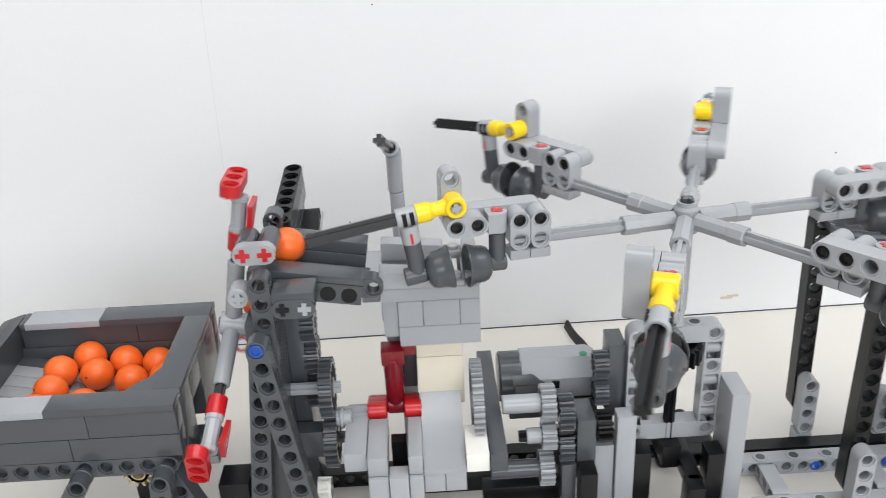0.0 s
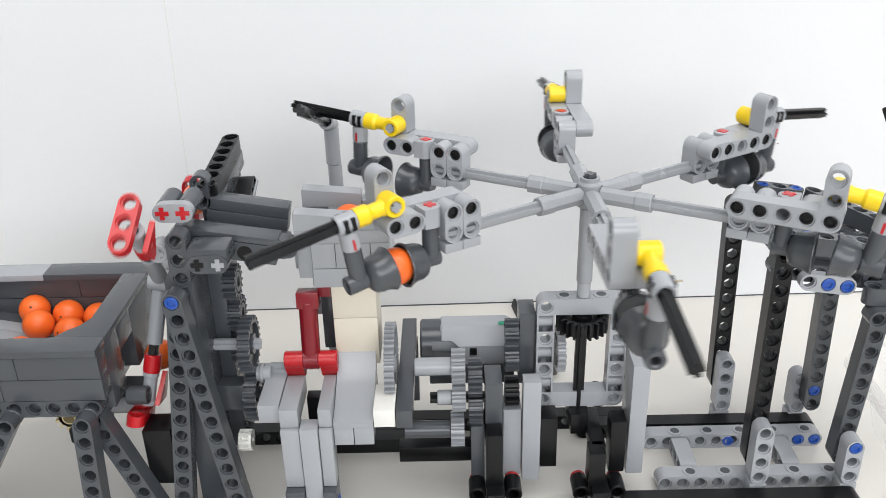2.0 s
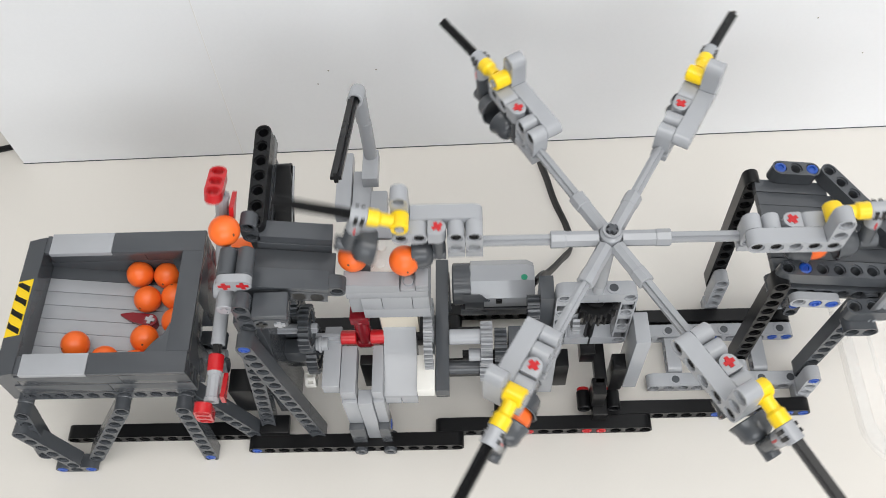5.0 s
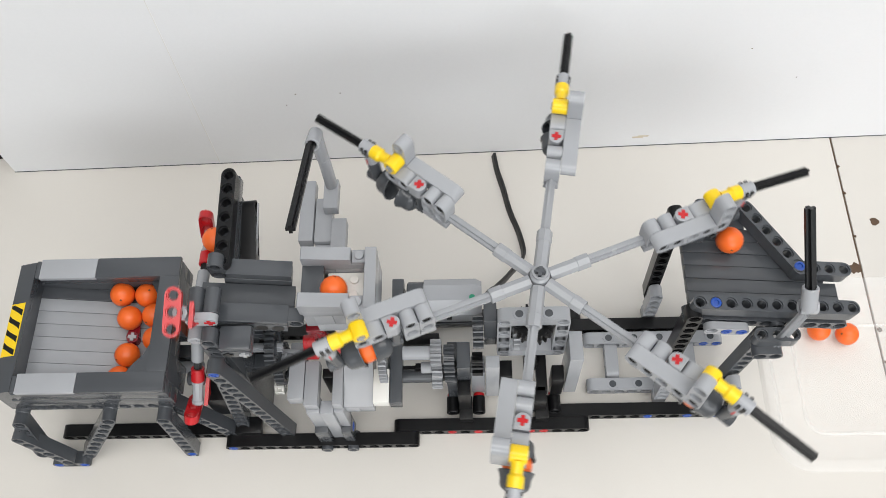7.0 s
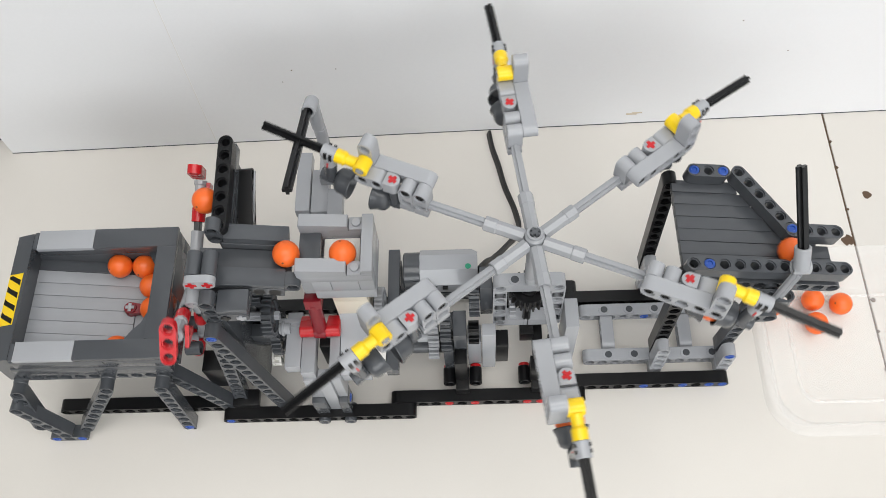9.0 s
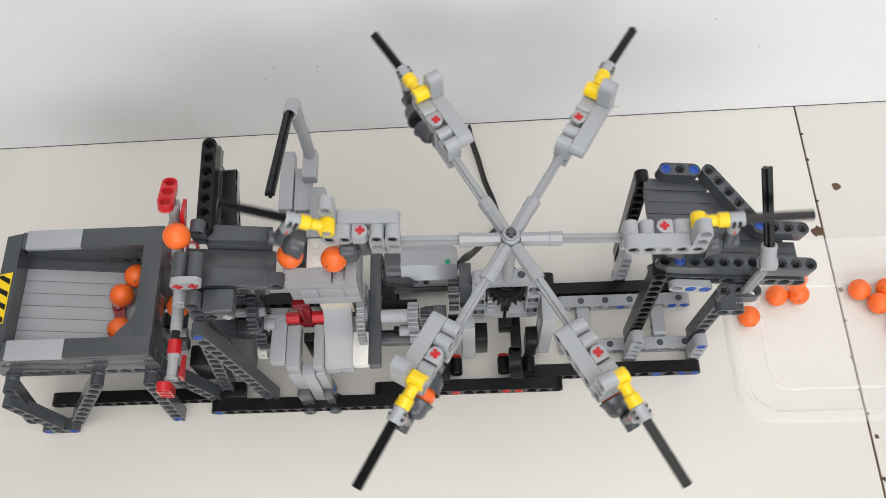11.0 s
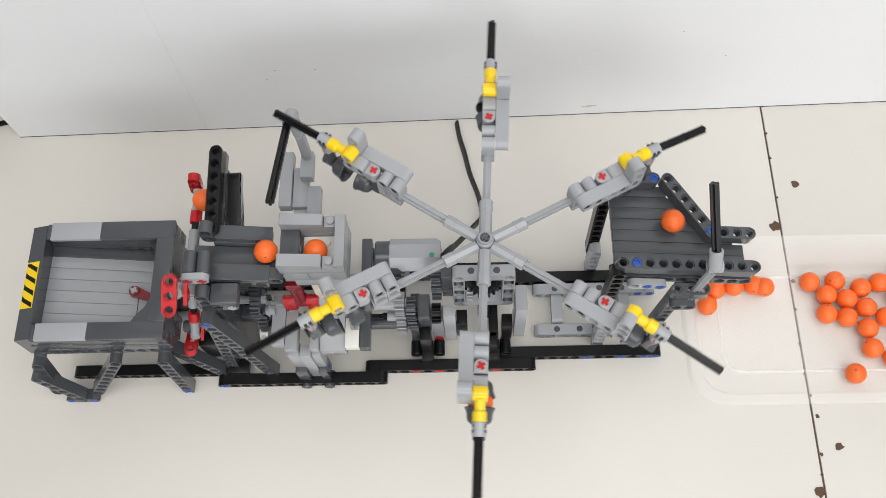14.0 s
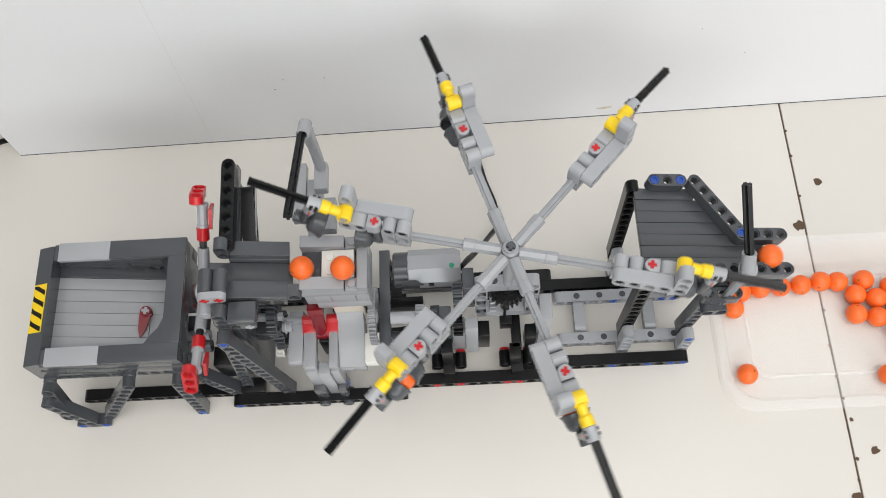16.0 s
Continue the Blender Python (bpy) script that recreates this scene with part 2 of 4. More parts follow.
def chip(x, y, r, seed):
    rnd = random.Random(seed)
    b = bms()
    ring = [b.verts.new((x + r * (0.7 + 0.6 * rnd.random()) * math.cos(a), y + r * (0.7 + 0.6 * rnd.random()) * math.sin(a), 0.02)) for a in (k * math.pi / 6 for k in range(12))]
    top = b.faces.new(ring)
    bmesh.ops.extrude_discrete_faces(b, faces=[top])
    return part("chip", b, EDGE, table, "brown chip in the laminate")


for i, (cx, cy, cr) in enumerate(((53.4, 18.7, 0.35), (50.9, 14.35, 0.5), (53.2, -6.0, 0.35), (51.7, 8.9, 0.2), (51.8, -3.4, 0.18), (50.95, -9.7, 0.42), (51.45, 21.5, 0.16), (51.5, 24.2, 0.14), (51.3, 3.0, 0.16), (51.6, -6.6, 0.17), (51.5, 17.3, 0.13), (51.35, 12.0, 0.12), (51.5, 6.2, 0.13), (51.3, 0.3, 0.12), (51.55, -1.6, 0.12), (51.35, -8.3, 0.13))):
    chip(cx, cy, cr, i)
board_m = Matrix.Translation((-22.5, 26.0, 0)) @ Matrix.Rotation(radians(0.95), 4, "Z")
back = single("wall_back", box(bms(), 0, 130, 0, 0.7, 0.05, 95, 0.08, board_m), BOARD, "white foam board standing upright on the table", "board", kind="structure")


rnd = random.Random(4)
for i in range(9):
    q = board_m @ Vector((rnd.uniform(18, 75), -0.01, rnd.uniform(6, 42)))
    m, _ = along(q, q - Vector((0, 0.02, 0)))
    part("speck", lathe(bms(), [(0, 0.02), (0.03 + 0.03 * rnd.random(), 0.015), (0.06, 0), (0, 0)], m, 7), EDGE, back)
part("crease", box(bms(), 19.0, 19.06, -0.015, 0.02, 0.2, 60, 0, board_m @ Matrix.Rotation(radians(1.2), 4, "Y")), WALLPAINT, back, "faint upright crease in the board")
q = board_m.inverted() @ Vector((34.35, 27, 1.45))
part("tape_residue", box(bms(), q.x - 0.7, q.x + 0.25, -0.02, 0.02, q.z - 0.14, q.z + 0.08, 0, board_m), TAPE, back, "beige scrap of old tape")
part("tape_residue", box(bms(), q.x - 0.2, q.x + 0.7, -0.025, 0.02, q.z + 0.02, q.z + 0.2, 0, board_m), TAPE, back, "beige scrap of old tape")
# dark strip drawn in place of the shadow gap under the board
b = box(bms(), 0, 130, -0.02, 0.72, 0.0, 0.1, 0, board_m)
single("trim_board_foot", b, DARK, "dark strip standing for the shadow gap under the foam board", "edge", kind="structure")
single("edge_strip", box(bms(), -20, -1.2, 0.0, 0.5, 0.0, 0.25, 0.03, Matrix.Translation((-22.5, 27.9, 0)) @ Matrix.Rotation(radians(14), 4, "Z")), BLACK, "black strip lying on the table behind the board", "strip")


def room():
    b = bms()
    box(b, -260, 330, 200, 210, -90, 235, 0)
    single("wall_north", b, WALLPAINT, "plain white painted room wall", "wall", kind="structure")
    for nm, a in (("wall_west", (-270, -260, -300, 210)), ("wall_east", (330, 340, -300, 210))):
        single(nm, box(bms(), *a, -90, 235, 0), WALLPAINT, "plain white painted room wall", "wall", kind="structure")
    # unseen wall and window, added as an opening for the front fill lamp
    b = bms()
    for a in ((-270, -175, -90, 235), (265, 340, -90, 235), (-175, 265, -90, 50), (-175, 265, 210, 235)):
        box(b, a[0], a[1], -310, -300, a[2], a[3], 0)
    single("wall_south", b, WALLPAINT, "unseen white painted wall round an added window opening", "wall", kind="structure")
    win = thing("added_window_1", (45, -305, 50), "wide white-framed window added out of view round the fill lamp", "window", kind="structure")
    for x0 in (-175, -66, 43, 152, 261):
        part("window_frame", box(bms(), x0, x0 + 4, -308, -303, 50, 210, 0.3), WHITE, win)
    for z0 in (50, 206):
        part("window_frame", box(bms(), -171, 261, -308, -303, z0, z0 + 4, 0.3), WHITE, win)
    single("ceiling", box(bms(), -270, 340, -310, 210, 235, 240, 0), WALLPAINT, "plain white ceiling", "ceiling", kind="structure")
    single("floor", box(bms(), -270, 340, -310, 210, -95, -90, 0), FLOORING, "grey floor under the table", "floor", kind="structure")


room()

# ---- base frame ----
base = thing("base_frame", (13, 6, 0), "black beam base with light grey cross frames on the table", "machine frame")


def base_frame():
    for x0, y0 in ((-13, 1.5), (0, 0.5), (13, 1.5), (24, 2.5), (0, 9.5), (13, 10.5), (24, 9.5)):
        beam("base_beam", base, BLACK, (x0 + 0.5, y0, 0.5), (x0 + 14.5, y0, 0.5), Y, "glossy black beam")
    for y0 in (4.5, 8.3):
        beam("ladder_beam", base, LIGHT, (28.5, y0, 0.5), (38.5, y0, 0.5), Y, "light grey beam")
        for k in range(5):
            b = lathe(bms(), [(0, 0.02), (0.27, 0.02), (0.29, 0.05), (0.45, 0.05), (0.45, 0), (0, 0)], Matrix.Translation((30 + 2 * k, y0, 0.985)), 18)
            part("hole_rim", b, LIGHT, base)
            # dark disc for the shade inside the hole, which is closed
            part("hole", lathe(bms(), [(0, 0.03), (0.27, 0.03), (0.27, 0), (0, 0)], Matrix.Translation((30 + 2 * k, y0, 0.985)), 18), DARK, base)
    for x0 in (30.1, 36.1):
        beam("ladder_rung", base, LIGHT, (x0, 5.5, 0.5), (x0, 7.3, 0.5), X)
    for x0, y0, mt in ((33.2, 7.82, BLUE), (37.5, 7.82, BLUE), (38.5, 7.82, BLUE), (32.5, 2.02, BLUE), (35.5, 2.02, BLUE), (37.5, 2.02, BLUE), (38.5, 2.02, BLUE),
                       (17.5, 1.02, RED), (19.5, 1.02, RED), (23.5, 1.02, RED), (24.5, 1.02, RED), (14.5, 1.02, BLUE), (0.6, 0.02, BLUE)):
        pin(base, (x0, y0 - 0.02, 0.5), -Y, mt)
    # feet that carry the drive columns
    for x0 in (18.6, 24.35):
        part("foot_block", box(bms(), x0 - 0.5, x0 + 0.5, 1.6, 3.4, 1.0, 2.0, 0.06), BLACK, base)
        for s in (-1, 1):
            part("foot_tube", tube(bms(), (x0 + s * 1.0, 2.2, 1.5), (x0 + s * 1.0, 3.5, 1.5), 0.48, 0.3), BLACK, base)
            part("foot_pin", rod(bms(), (x0 + s * 1.0, 3.4, 1.5), (x0 + s * 1.0, 3.75, 1.5), 0.42), RED, base, "red pin end")
    part("cross_bar", box(bms(), 8.5, 16.5, 8.0, 9.0, 0.0, 1.0), BLACK, base)


base_frame()

# ---- hopper with its legs ----
hopper = thing("ball_hopper", (-6.5, 6, 0), "dark grey brick ball hopper with sloped rim and hazard stripe", "hopper")
HR, HF = 12.2, 8.6
FALL = Matrix.Translation((-4.9, 0, HF)) @ Matrix.Rotation(radians(11.3), 4, "Y")


def slab(b, pts, z0, z1):
    lo = [b.verts.new((x, y, z0)) for x, y in pts]
    hi = [b.verts.new((x, y, z1)) for x, y in pts]
    n = len(pts)
    for k in range(n):
        b.faces.new((lo[k - 1], lo[k], hi[k], hi[k - 1]))
    b.faces.new(lo)
    b.faces.new(hi)
    return b


def hopper_parts():
    # floor of planks that run along the hopper
    for k in range(8):
        y0 = 2.0 + k * 0.98
        part("floor_plank", box(bms(), -7.5, 0.0 if 2 <= k <= 3 else 2.9, y0, y0 + 0.95, -0.6, 0.0, 0.03, FALL), LIGHT if k < 7 else DARK, hopper)
    part("outlet", box(bms(), -4.9, -2.0, 3.9, 5.9, HF - 0.75, HF - 0.12, 0.04), LIGHT, hopper)
    # long walls: a course of bricks with holes below, smooth bricks and a tile rim above
    for y0, y1, s in ((1.0, 2.0, -1), (9.7, 10.7, 1)):
        b = bms()
        liftarm(b, [(i, 0) for i in range(11)], basis((-12.0, (y0 + y1) / 2, 8.75), X, Y), 0.98)
        part("hole_brick", b, DARK, hopper)
        part("liner", box(bms(), -12.4, -2.05, (y0 + y1) / 2 - 0.05, (y0 + y1) / 2 + 0.05, 8.4, 9.1, 0), DARK, hopper)
        for x0, x1 in ((-12.2, -6.4), (-6.37, -1.22)):
            part("wall_brick", box(bms(), x0, x1, y0, y1, 9.26, 10.5, 0.03), DARK, hopper)
        for x0, x1 in ((-11.7, -5.4), (-5.37, -1.22)):
            part("wall_brick", box(bms(), x0, x1, y0, y1, 10.53, 11.8, 0.03), DARK, hopper)
        yo = (y0 - 0.05, y1 + 0.35) if s < 0 else (y0 - 0.35, y1 + 0.15)
        part("rim_tile", box(bms(), -11.27, -7.22, *yo, 11.82, HR, 0.04), LIGHT, hopper, "light grey rim tile")
        part("rim_corner", box(bms(), -11.62, -11.3, yo[0] + 0.1, yo[1] - 0.1, 11.82, HR - 0.03, 0.08), DARK, hopper)
        part("rim_tile", box(bms(), -7.2, -1.22, *yo, 11.82, HR, 0.04), DARK, hopper)
    # right end: wall with an outlet, rim and inner corner slope
    for y0, y1, z0, z1 in ((2.0, 3.9, 8.1, 11.8), (5.95, 9.7, 8.1, 11.8), (3.9, 5.95, 10.4, 11.8)):
        part("end_wall", box(bms(), -2.2, -1.22, y0, y1, z0, z1, 0.03), DARK, hopper)
    part("rim_tile", box(bms(), -2.55, -1.18, 2.35, 9.35, 11.82, HR + 0.004, 0.04), DARK, hopper)
    part("corner_slope", slab(bms(), [(-2.5, 2.3), (-3.9, 2.3), (-3.5, 2.9), (-2.9, 3.5), (-2.5, 4.4)], 11.5, HR - 0.02), DARK, hopper)
    part("corner_slope", slab(bms(), [(-2.2, 9.7), (-3.8, 9.7), (-2.2, 7.0)], 9.4, 10.4), DARK, hopper)
    # left end: slopes outwards
    b = bms()
    prof = [(-13.2, 8.3), (-12.15, 8.3), (-12.1, 8.7), (-11.7, 11.8), (-11.62, HR - 0.03), (-11.78, HR - 0.03), (-12.95, 11.78)]
    for y0, y1 in ((1.08, 10.62),):
        lo = [b.verts.new((x, y0, z)) for x, z in prof]
        hi = [b.verts.new((x, y1, z)) for x, z in prof]
        for k in range(7):
            b.faces.new((lo[k - 1], lo[k], hi[k], hi[k - 1]))
        b.faces.new(lo)
        b.faces.new(hi)
    part("end_slope", b, DARK, hopper)
    # hazard stripe sticker on the slope
    slope = Vector((1.17, 0, HR - 11.81)).normalized()
    m = basis(Vector((-12.95, 3.65, 11.78)) + slope * 0.03, slope, Y)
    st = part("hazard_sticker", box(bms(), 0, 1.18, 0, 3.9, 0.005, 0.03, 0, m), YELLOW, hopper, "yellow sticker with black slanting bars")
    for k in range(4):
        y0 = 0.1 + k * 0.98
        b = bms()
        q = [(0.05, y0 + 0.55), (0.05, y0 + 0.98 - 0.25 * (k == 3)), (0.33, y0 + 0.74), (1.1, y0 + 0.32), (1.1, max(0.04, y0 - 0.12)), (0.9, y0 + 0.04)]
        for z in (0.035, 0.045):
            vs = [b.verts.new(m @ Vector((x, y, z))) for x, y in q]
            b.faces.new(vs)
        part("stripe", b, BLACK, st)
    # legs
    for p0, p1 in (((-12.6, 0.4, 8.0), (-13.0, -0.4, 3.4)), ((-6.2, 0.5, 8.3), (-10.4, -0.2, 1.2)), ((-2.3, 0.5, 8.3), (-2.6, 0.1, 0.5)),
                   ((-2.2, 1.7, 7.8), (0.6, 1.4, 0.8))):
        d = Vector(p1) - Vector(p0)
        n = max(3, round(d.length) + 1)
        m = basis(p0, d, Y)
        part("leg", liftarm(bms(), [(i, 0) for i in range(n)], m), DARK, hopper)
        part("leg_tube", tube(bms(), Vector(p0) - Y * 0.5 + Y * 0.9, Vector(p0) + Y * 1.2, 0.5, 0.3), DARK, hopper)
    part("leg", liftarm(bms(), [(i, 0) for i in range(6)], basis((-13.2, -0.3, 6.6), (0.35, -0.1, -1), Y)), DARK, hopper)
    part("leg_foot", liftarm(bms(), [(0, 0), (1, 0), (2, 0)], basis((-12.9, -0.6, 0.5), X, Y)), DARK, hopper)
    for p in ((-12.9, -1.1, 0.5), (-10.9, -1.1, 0.5), (-2.6, -0.4, 0.5)):
        pin(hopper, p, -Y, BLUE)


def hopper_drive():
    part("under_beam", liftarm(bms(), [(i, 0) for i in range(9)], basis((-9.0, 5.5, 6.9), X, Y)), DARK, hopper)
    part("under_box", box(bms(), -4.9, -3.0, 3.6, 5.4, 4.6, 6.9, 0.08), BLACK, hopper)
    part("under_gear", gear(bms(), (-4.4, 3.0, 6.7), (-4.4, 3.6, 6.7), 12, 0.8), TAN, hopper, "tan pinion")
    part("under_axle", axle(bms(), (-5.1, 5.95, 5.2), (-5.1, 5.95, 8.5), 0.3), BLACK, hopper)
    part("under_bush", tube(bms(), (-2.6, 4.6, 6.4), (-0.6, 4.6, 6.4), 0.45, 0.25), LIGHT, hopper)
    part("outlet_tube", tube(bms(), (-1.0, 3.2, 8.0), (0.1, 3.2, 8.0), 0.5, 0.3), DARK, hopper)


hopper_parts()
hopper_drive()
agitator = thing("agitator", (-5.1, 5.95, HF + 0.3), "small red rotating stirrer bar in the hopper floor", "stirrer")


def agitator_parts():
    o = Vector((-5.1, 5.95, HF + 0.02))
    part("hub", lathe(bms(), [(0, 0.6), (0.42, 0.6), (0.45, 0.5), (0.45, -0.3), (0, -0.3)], Matrix.Translation(o), 20), MAROON, agitator)
    b = bms()
    pts = [(0, -0.45), (0, 0.45), (1.4, 0.3), (2.1, 0.05), (2.1, -0.05), (1.4, -0.3)]
    lo = [b.verts.new(o + Vector((x, y, 0.1))) for x, y in pts]
    hi = [b.verts.new(o + Vector((x, y, 0.55 - 0.15 * x))) for x, y in pts]
    for k in range(6):
        b.faces.new((lo[k - 1], lo[k], hi[k], hi[k - 1]))
    b.faces.new(lo)
    b.faces.new(hi)
    part("blade", b, MAROON, agitator, "dark red tapered blade")
    part("axle_end", axle(bms(), o + Z * 0.5, o + Z * 0.72, 0.3), LIGHT, agitator)


agitator_parts()

# ---- lift tower and feed ramp ----
tower = thing("lift_tower", (3, 5, 0), "dark grey lift tower with sloped ball ramp and side gears", "tower")


def tower_parts():
    beam("upright", tower, DARK, (1.5, 1.9, 1.5), (2.9, 2.2, 14.3), Y)
    beam("upright", tower, DARK, (3.2, 2.7, 15.4), (3.2, 2.7, 17.5), Y)
    beam("upright", tower, DARK, (2.9, 9.0, 1.5), (2.9, 9.0, 14.5), Y)
    d = Vector((4.9, 1.3, 1.2)) - Vector((2.9, 1.6, 14.66))
    beam("brace", tower, DARK, (2.9, 1.6, 14.66), Vector((2.9, 1.6, 14.66)) + d.normalized() * 14, Y)
    pin(tower, (2.9, 1.12, 14.66), -Y, BLUE)
    part("core", box(bms(), 2.2, 3.6, 2.6, 5.6, 1.2, 15.2, 0.05), DARK, tower)
    part("core", box(bms(), 3.4, 4.4, 5.2, 8.4, 3.0, 15.0, 0.05), DARK, tower)
    part("foot_block", box(bms(), -0.2, 1.3, 2.0, 3.6, 3.0, 6.5, 0.05), BLACK, tower)
    part("foot_block", box(bms(), 0.9, 2.9, 0.9, 2.2, 1.0, 1.6, 0.05), BLACK, tower)
    # ramp, falling towards the stand
    m = Matrix.Translation((2.25, 0, 17.95)) @ Matrix.Rotation(radians(9.5), 4, "Y")
    part("back_rail", box(bms(), 1.5, 5.75, 6.75, 7.85, -0.5, 0.12, 0.04, m), DARK, tower)
    part("back_rail", box(bms(), 1.5, 5.75, 6.7, 7.85, -1.4, -0.53, 0.04, m), DARK, tower)
    part("ramp_floor", box(bms(), 0.1, 6.0, 5.0, 6.68, -2.0, -1.15, 0.04, m), DARK, tower)
    part("front_rail", box(bms(), 0.9, 5.7, 3.75, 5.0, -0.7, -0.34, 0.04, m), DARK, tower)
    part("front_rail", box(bms(), 0.9, 5.7, 3.75, 4.96, -1.75, -0.73, 0.03, m), DARK, tower, "dark grey brick with holes")
    for x0 in (4.1, 5.1):
        hole_shade_mark(tower, m @ Vector((x0, 3.75, -1.27)), m.to_3x3() @ -Y)
    part("ramp_tip", liftarm(bms(), [(0, 0), (1, 0)], m @ basis((5.2, 4.4, -0.9), X, Y), 0.9), DARK, tower)
    # rocker on the front
    for x0 in (2.5, 3.5):
        part("rocker_tube", tube(bms(), (x0, 3.7, 18.5), (x0, 5.4, 18.5), 0.5, 0.3), DARK, tower)
    part("cross_block", liftarm(bms(), [(0, 0), (1, 0)], basis((2.5, 3.4, 18.5), X, Y), 0.5, [(0, 0), (1, 0)]), LIGHT, tower, "light grey double block")
    for x0 in (2.5, 3.5):
        part("axle_end", axle(bms(), (x0, 3.11, 18.5), (x0, 3.8, 18.5), 0.33), RED, tower, "red axle end")
    part("bush", tube(bms(), (2.1, 2.7, 16.55), (2.1, 3.8, 16.55), 0.5, 0.22), LIGHT, tower)
    part("axle_end", axle(bms(), (2.1, 2.66, 16.55), (2.1, 3.9, 16.55), 0.3), LIGHT, tower)
    part("twin_block", liftarm(bms(), [(0, 0), (1, 0)], basis((4.2, 2.75, 16.3), X, Y), 1.7, [(0, 0), (1, 0)]), DARK, tower)
    part("twin_cap", box(bms(), 3.7, 5.7, 1.95, 3.55, 16.5, 17.1, 0.18), DARK, tower)
    part("axle_end", axle(bms(), (4.2, 1.83, 16.3), (4.2, 3.2, 16.3), 0.3), BLACK, tower)
    part("axle_end", axle(bms(), (5.2, 1.8, 16.3), (5.2, 3.2, 16.3), 0.3), LIGHT, tower)
    # stop beams that lean over the back of the ramp
    sm = Matrix.Translation((3.7, 7.4, 17.95)) @ Matrix.Rotation(radians(5), 4, "X")
    part("stop_beam", liftarm(bms(), [(i, 0) for i in range(7)], sm @ basis((0, 0, 0), Y, Z)), BLACK, tower, "black beam with holes")
    part("stop_layer", box(bms(), -0.46, 0.46, -0.3, 6.4, -1.45, -0.5, 0.04, sm), DARK, tower)
    part("stop_layer", box(bms(), -0.46, 0.46, -0.3, 5.3, -2.4, -1.48, 0.04, sm), DARK, tower)
    part("stop_bracket", liftarm(bms(), [(0, 0), (0, 1)], basis((3.4, 7.2, 17.6), X, Y), 0.9), DARK, tower)
    beam("rear_brace", tower, BLACK, (4.75, 8.4, 15.4), (4.55, 12.3, 16.4), X)
    # thin light strip paints the highlight along the black brace
    part("brace_edge", box(bms(), 5.1, 5.2, 8.2, 12.6, 15.9, 16.1, 0.02, Matrix.Translation((0, 10.4, 16)) @ Matrix.Rotation(radians(14), 4, "X") @ Matrix.Translation((0, -10.4, -16))), LIGHT, tower)
    # gear train
    for y0, z0, r, mt in ((5.9, 13.3, 1.02, DARK), (6.0, 11.35, 1.02, DARK), (5.9, 9.4, 1.02, DARK)):
        spin_gear(tower, mt, (4.3, y0, z0), 0.7, 16, r, 3 if z0 == 11.35 else -3)
    for y0, z0, r in ((4.6, 10.2, 1.56), (4.5, 7.15, 1.56)):
        spin_gear(tower, DARK, (5.1, y0, z0), 0.65, 24, r, 2 if z0 == 7.15 else -2, "dark grey spur gear")
    part("gear_axle", axle(bms(), (3.5, 4.6, 10.2), (6.1, 4.6, 10.2)), LIGHT, tower)
    part("gear_axle", axle(bms(), (3.5, 4.5, 7.15), (6.9, 4.5, 7.15)), DARK, tower)
    part("gear", gear(bms(), (4.5, 3.6, 4.6), (5.2, 3.6, 4.6), 8, 0.6), WHITE, tower, "white pinion")
    part("lower_arm", box(bms(), 3.4, 5.0, 4.0, 5.0, 6.3, 7.9, 0.06), DARK, tower)


tower_parts()

# ---- lifting wheel with three scoops ----
PADDLE = Vector((0.95, 5.7, 13.6))
wheel = thing("scoop_wheel", PADDLE, "rotating three-armed lift wheel with red and grey scoops", "lift wheel")


def wheel_parts():
    part("hub", tube(bms(), PADDLE - X * 0.6, PADDLE + X * 1.2, 0.6, 0.3), LIGHT, wheel)
    part("hub_axle", axle(bms(), PADDLE - X * 0.7, PADDLE + X * 2.2), DARK, wheel)
    for k in range(3):
        a = 2 * math.pi * k / 3
        d, s = Vector((0, math.cos(a), math.sin(a))), Vector((0, -math.sin(a), math.cos(a)))
        arm = part("scoop_arm", tube(bms(), PADDLE + d * 0.5, PADDLE + d * 3.5, 0.42, 0.2), SPOKE, wheel)
        part("red_joint", tube(bms(), PADDLE + d * 4.1, PADDLE + d * 5.1, 0.46, 0.2), RED, arm, "glossy red connector")
        part("dark_axle", axle(bms(), PADDLE + d * 3.4, PADDLE + d * 4.2, 0.26), BLACK, arm)
        b = lathe(bms(), [(0.2, 0), (0.44, 0), (0.44, 0.2), (0.37, 0.25), (0.37, 1.5), (0.44, 1.55), (0.44, 1.8), (0.2, 1.8)], along(PADDLE + d * 5.1, PADDLE + d * 6.9)[0], 10, True)
        part("sleeve", b, LIGHT, arm, "light grey ribbed connector")
        part("scoop", liftarm(bms(), [(0, 0), (1, 0), (2, 0)], basis(PADDLE + d * 7.5 - X * 0.3 - s * 1.0, s, d), 0.6), RED, arm, "red three-hole scoop")
        b = bms()
        q = basis(PADDLE + d * 6.9, s, d)
        pts = [(-0.7, -0.2), (0.9, -0.2), (0.7, -1.7), (0.35, -1.85), (-0.2, -0.9)]
        lo = [b.verts.new(q @ Vector((x, y, -0.5))) for x, y in pts]
        hi = [b.verts.new(q @ Vector((x, y, -0.75))) for x, y in pts]
        for i in range(5):
            b.faces.new((lo[i - 1], lo[i], hi[i], hi[i - 1]))
        b.faces.new(lo)
        b.faces.new(hi)
        part("scoop_tongue", b, RED, arm)


wheel_parts()

# ---- stand where the grippers take the ball ----
stand = thing("ball_stand", (10.5, 5, 0), "light grey brick pick-up stand with smooth stepped front", "stand")
